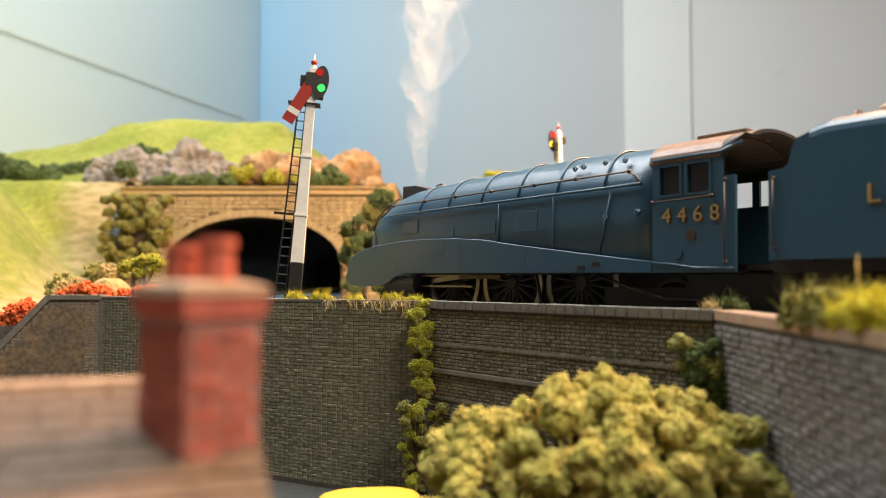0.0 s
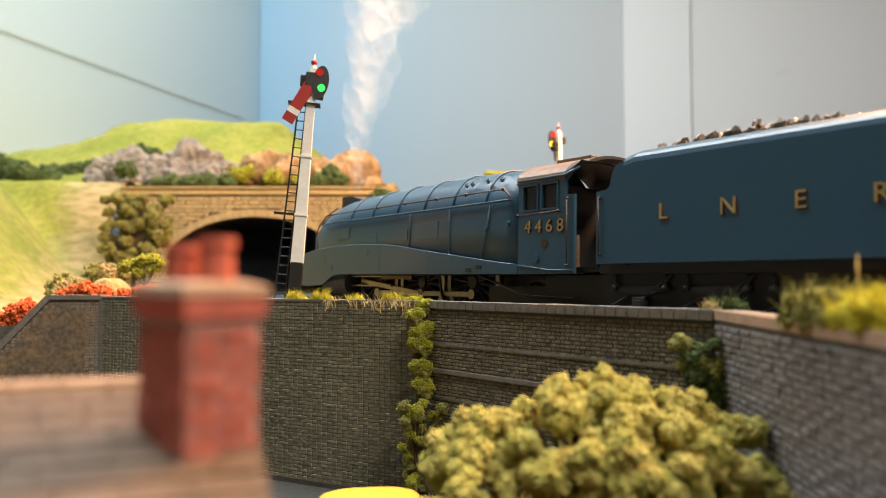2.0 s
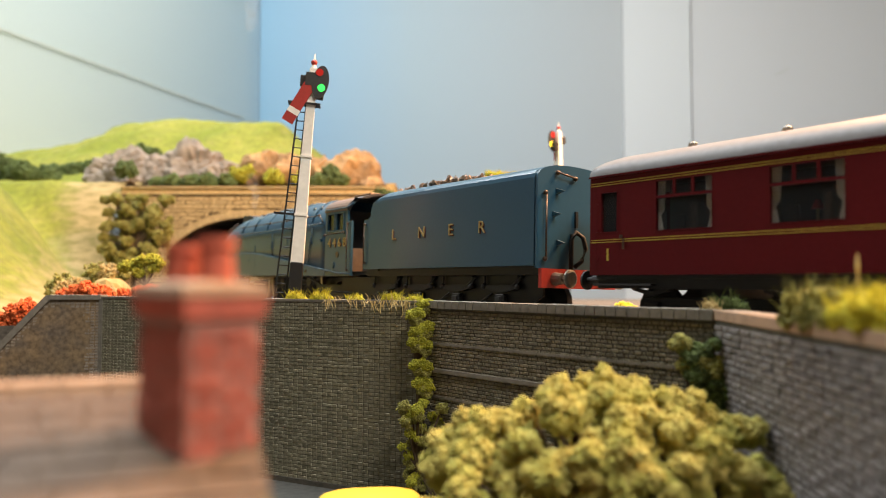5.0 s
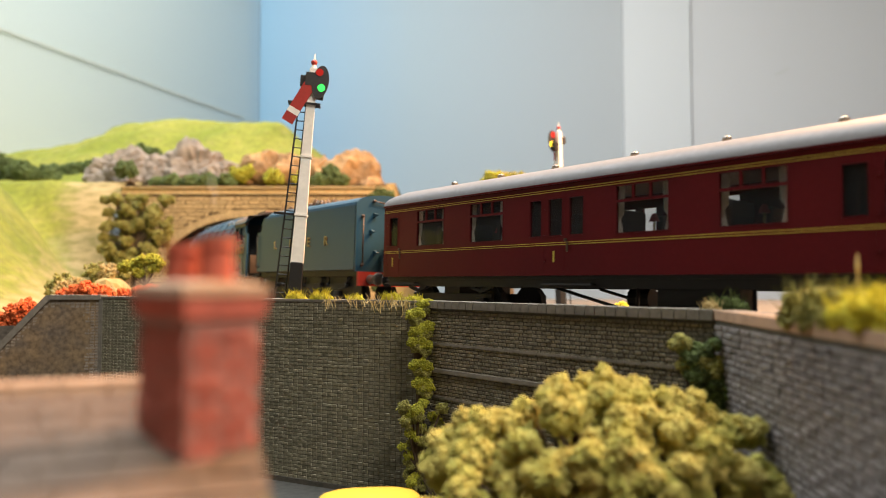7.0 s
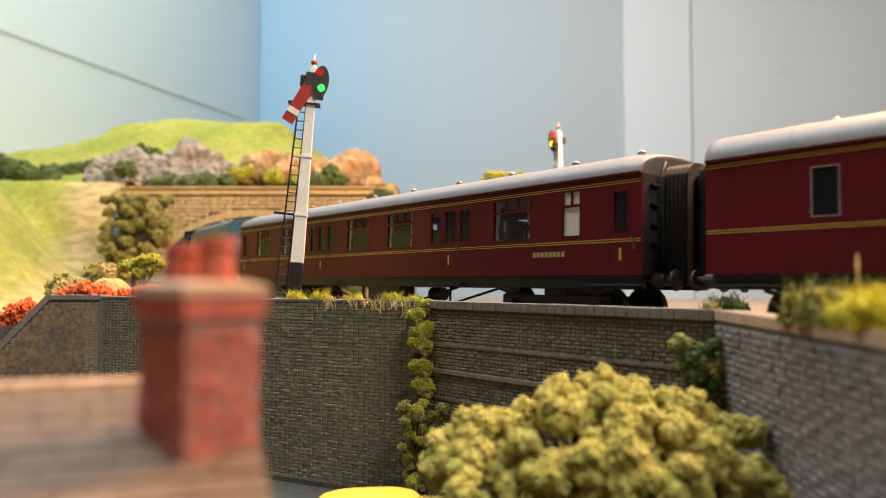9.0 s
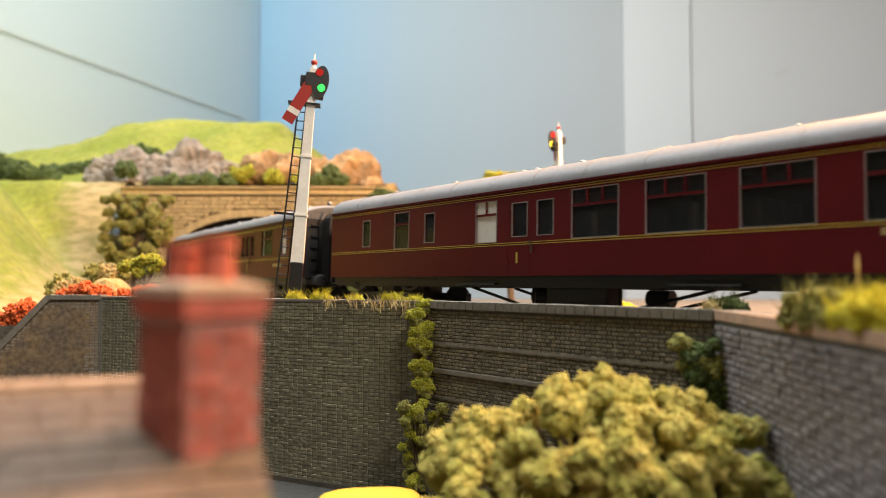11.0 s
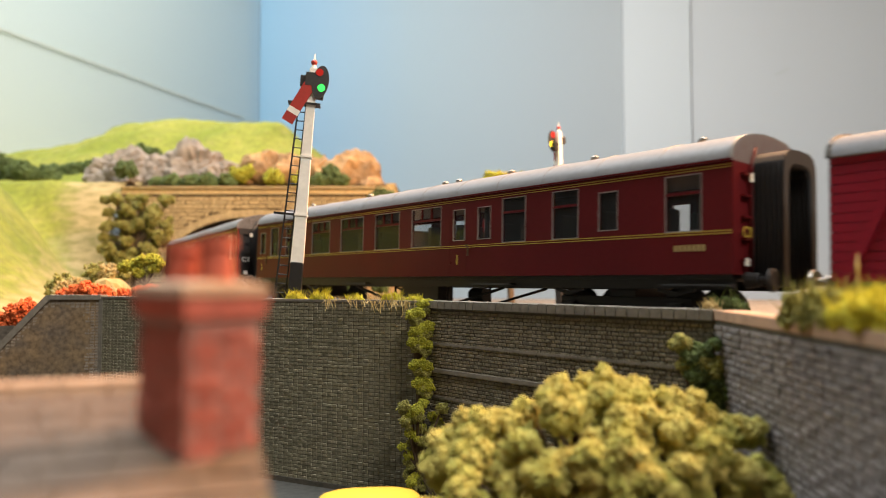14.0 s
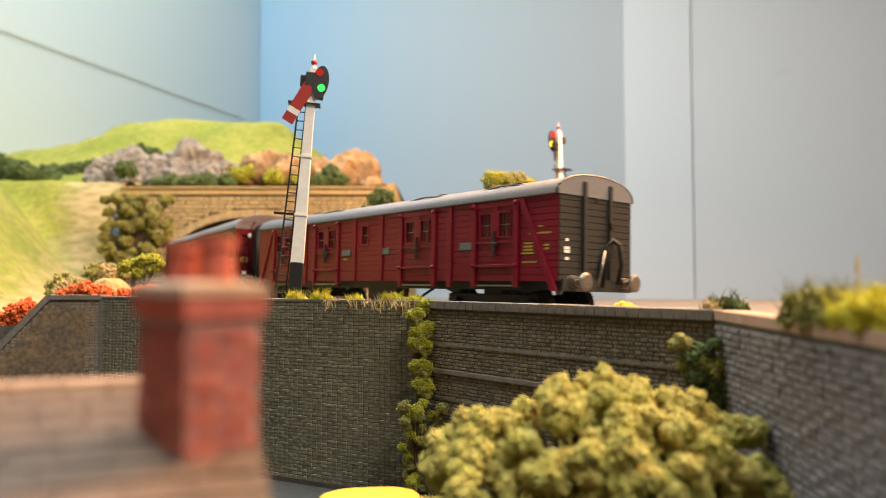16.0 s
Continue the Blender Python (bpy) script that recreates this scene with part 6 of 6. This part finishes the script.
for u in (82.8, 110.4, 157.5, 39.5):
    pl = part("label_plate", B(-u - 3.4, -u + 3.4, VW, VW + 0.4, 23.4, 26.0, bevel=0.3), GREYBLACK, VAN, "grey-green destination plate")
    pl.data.materials[0] = material("grey_green_plate", (0.14, 0.17, 0.15), 0.5)
for u, z, w, n in ((190.5, 29.2, 2, 2), (190, 27.2, 9, 9), (186, 24.4, 5, 1), (186, 23.4, 5, 1), (186, 22.4, 5, 1), (186, 21.4, 7, 1), (193, 23.6, 3, 1), (193, 22.6, 3, 1), (186, 18.8, 6, 4), (82, 22, 3, 2)):
    bm = bmesh.new()
    for k in range(n):
        a = u - w / 2 + w * k / n
        box(bm, -a - w / n * 0.75, -a, VW, VW + 0.08, z, z + 0.6)
    part("lettering_bar", bm, YELLOWLINE, VAN)
prof = section(VW + 0.7, 39.0, 45.2, 38.6, 18, 0.92)
vroof = part("roof", loft(bmesh.new(), [[(-u, y, z) for y, z in prof] for u in (-0.6, LV + 0.6)]), SILVER, VAN, "pale grey curved roof")
for p in vroof.data.polygons:
    p.use_smooth = abs(p.normal.x) < 0.7 and p.normal.z > -0.5
for a, b in DOORS:
    part("rain_strip", tube(bmesh.new(), [(-a - (b - a) * k / 6, 13.6, 42.9 + 0.7 * math.sin(math.pi * k / 6)) for k in range(7)], 0.3, 5), GREYBLACK, vroof)
for u, y in ((30, 0), (70, 0), (88, 0), (125, 0), (165, 0)):
    v = part("roof_vent", tube(bmesh.new(), [(-u, y, 44.6), (-u, y, 46.4)], 1.3, 8), GREYBLACK, vroof)
    part("vent_cap", B(-u - 2, -u + 2, y - 1.6, y + 1.6, 45.6, 46.7, bevel=0.3), GREYBLACK, v)
ENDBLACK = material("dark_olive_black_planks", (0.035, 0.034, 0.028), 0.5, vary=0.15, grain=700, bump=0.1)
for u, way in ((0.3, 1), (LV - 0.3, -1)):
    ring = section(VW - 0.1, 39.0, 44.9, 13.4, 14, 0.92)
    e = part("end_panel", loft(bmesh.new(), [[(-u + o, y, z) for y, z in ring] for o in (-0.3, 0.3)]), ENDBLACK, VAN, "black planked van end")
    x = -u + way * 0.3
    zz = np.linspace(13.4, 39, 14)
    for z0, z1 in zip(zz, zz[1:]):
        part("end_plank", B(min(x, x + way * 0.35), max(x, x + way * 0.35), -VW + 0.2, VW - 0.2, z0 + 0.1, z1 - 0.1), ENDBLACK, e)
    rim = [(x + way * 0.2, y, z) for y, z in section(VW + 0.6, 39.0, 45.2, 38.6, 18, 0.92)]
    part("roof_rim", tube(bmesh.new(), rim, 0.5, 6), ENDBLACK, e)
    for y in (6.0, -6.0):
        part("end_post", B(min(x, x + way * 1.2), max(x, x + way * 1.2), y - 0.8, y + 0.8, 12, 43, bevel=0.2), ENDBLACK, e)
    part("headstock", B(min(x, x + way * 1.2), max(x, x + way * 1.2), -16, 16, 10.6, 14.2), ENDBLACK, e)
    rod(e, "brake_pipe", [(x + way * 1.2, -1.5, 12), (x + way * 1.6, -3.5, 24), (x + way * 1.8, -5.5, 26.5), (x + way * 2.2, -8.5, 25), (x + way * 2.4, -9.5, 19), (x + way * 2.2, -8, 13)], 0.75, RUBBER)
    rod(e, "brake_standpipe", [(x + way * 1.2, 0.5, 12), (x + way * 1.4, -2.6, 23)], 0.5, STEEL)
    if way == -1:
        for z, w in ((25, 1.2), (22.6, 2.4), (21.6, 2.4), (19.6, 1.6)):
            part("end_lettering", B(x - 0.45, x - 0.3, 13.4 - w / 2, 13.4 + w / 2, z, z + 0.9), WHITE, e)
        part("lamp_iron", B(x - 1.8, x - 1.1, -6.8, -5.2, 30, 31.4), BRONZE, e)
        part("lamp_iron", B(x - 0.7, x - 0.3, -0.8, 0.8, 38, 38.6), BRONZE, e)
    for y in (11.4, -11.4):
        buffer(VAN, u, y, 13.4, way, STEEL)
part("solebar", B(-LV + 1, -1, 13.4, 14.4, 10.8, 13.6), BLACK, VAN)
part("floor_pan", B(-LV + 0.8, -0.8, -15, 15, 12.4, 13.8), BLACK, VAN)
bogie(VAN, 32)
bogie(VAN, LV - 32)
for y in (10, -10):
    rod(VAN, "truss_rod", [(-66, y, 11), (-80, y, 5), (-118, y, 5), (-132, y, 11)], 0.5, BLACK)
part("battery_box", B(-112, -92, 6, 12, 5.5, 11.5, bevel=0.3), BLACK, VAN)
part("load", B(-150, -60, -12, 4, 13.8, 26), SEAT, VAN)


# ---- bricks of the walls ----
lay(WALL_A, bricks_on(WEST, CORNER, 1.6, WALL_TOP - 0.4, 1, course=1.18, long=2.05, short=1.95, proud=0.36, gap=0.2, seed=2), STONEGREY, (-20, 227, 40), 260)
lay(WALL_B, bricks_on(CORNER, EASTC, 4.0, WALL_TOP - 1.7, 1, course=1.0, long=2.0, short=1.1, proud=0.26, gap=0.22, seed=3), BRICKB, (40, 165, 50), 260)
lay(WALL_C, bricks_on(EASTC, NEARC, 0.5, WALL_TOP - 1.5, 1, course=1.3, long=3.4, short=1.7, proud=0.34, gap=0.28, seed=4), GREYWALL, (52, 70, 45), 280)
lay(WALL_W, bricks_on((END[0], END[1]), WINGTOP, 0.5, WALL_TOP - 1.2, 1, top=lambda u: EYE - 43 + u * 35.3 / 32.6, course=1.18, long=2.05, short=1.95, proud=0.36, gap=0.2, seed=6) + bricks_on(WINGTOP, (WEST[0] - 0.8, WEST[1]), 0.5, WALL_TOP - 1.0, 1, course=1.18, long=2.05, short=1.95, proud=0.36, gap=0.2, seed=7), DARKWALL, (-145, 284, 50), 150)


# ---- motion ----
WAY = ((0, 246.7), (0.5, 256.3), (1, 267.1), (1.5, 279.0), (2, 293.4), (2.5, 310.0), (3, 327.1), (3.5, 345.0), (4, 363.5), (6.5, 476.6), (7, 506.1), (7.5, 535.7), (8, 569.4), (8.5, 603.4),
       (9, 639.7), (9.2, 654.1), (11.5, 855.2), (12, 902.8), (12.5, 956.6), (13, 1022.0), (13.5, 1087.9), (14.2, 1178.1), (14.5, 1218.4), (15, 1284.8), (15.5, 1351.0), (16, 1422.6))


def travelled(t):
    """Where the train's front is along the line at t seconds, gliding through the table."""
    n = len(WAY)
    i = max(k for k in range(n - 1) if WAY[k][0] <= t or k == 0)
    (t0, s0), (t1, s1) = WAY[i], WAY[i + 1]

    def slope(k):
        a, b = WAY[max(k - 1, 0)], WAY[min(k + 1, n - 1)]
        return (b[1] - a[1]) / (b[0] - a[0])
    h = t1 - t0
    x = (t - t0) / h
    return s0 * (1 + 2 * x) * (1 - x) ** 2 + h * slope(i) * x * (1 - x) ** 2 + s1 * x * x * (3 - 2 * x) + h * slope(i + 1) * x * x * (x - 1)


def ride(front, a, b, t):
    """Pose of a vehicle whose front is that far behind the train's, standing on the rails at a and b behind its front."""
    s = travelled(t) - front
    (p, _), (q, _) = rail_at(s - a), rail_at(s - b)
    d = (p - q).normalized()
    o = p + d * a
    return pose(o.x * MM, o.y * MM, RAIL * MM, CANT, 0, math.degrees(math.atan2(d.y, d.x)))


def motions():
    times = [k * 0.25 for k in range(65)]
    for ob, front, a, b in ((LOCO, 0, 40, 130), (TEN, 173.0, 12, 75), (COACH1, C1, 34, L1 - 34), (COACH2, C2, 34, L2 - 34), (COACH3, C3, 34, L3 - 34), (VAN, CV, 32, LV - 32)):
        walk(ob, [(t, ride(front, a, b, t)) for t in times])
    # the plume rides over the chimney and trails a little behind it
    rows = {p[0]: [] for p in PLUME}
    for t in times:
        m = ride(0, 40, 130, t)
        c = m @ Vector((-24 * MM, 0, 51 * MM))
        back = m.to_3x3() @ Vector((-1, 0, 0))
        for ob, (x, y, h), ph, drift in PLUME:
            sway = 1.2 * math.sin(t * 1.7 + ph) * (0.2 + h / 110)
            lag = back * (0.03 * h + 0.00012 * h * h * (travelled(min(16, t + 0.5)) - travelled(t)) ) * MM
            late = drift * max(0.0, t - 2.0)
            x, y, h = x * (1 + 0.7 * late), y * (1 + 0.7 * late), h * (1 + 0.35 * late) + 7 * late ** 2.2
            rows[ob].append((t, Matrix.Translation(Vector((c.x + (x + sway) * MM, c.y + y * MM, c.z + (h + 1.5 * math.sin(t * 1.1 + 2 * ph)) * MM)) + lag)))
    for ob in rows:
        walk(ob, rows[ob])
    fine = [k * 0.1 for k in range(161)]
    for wheel, u, y, r in DRIVERS:
        walk(wheel, [(t, pose(-u * MM, y * MM, r * MM, 0, math.degrees(travelled(t) / r), 0)) for t in fine])
    crank = [(t, travelled(t) / 13.2) for t in fine]
    walk(CROD, [(t, pose((-87 + CRANK * math.sin(a)) * MM, 0, (13.2 + CRANK * math.cos(a)) * MM)) for t, a in crank])
    rows = []
    for t, a in crank:
        x, z = -87 + CRANK * math.sin(a), 13.2 + CRANK * math.cos(a)
        rows.append((t, pose(x * MM, 0, z * MM, 0, -math.degrees(math.asin((13.6 - z) / 38)), 0)))
    walk(MROD, rows)


motions()
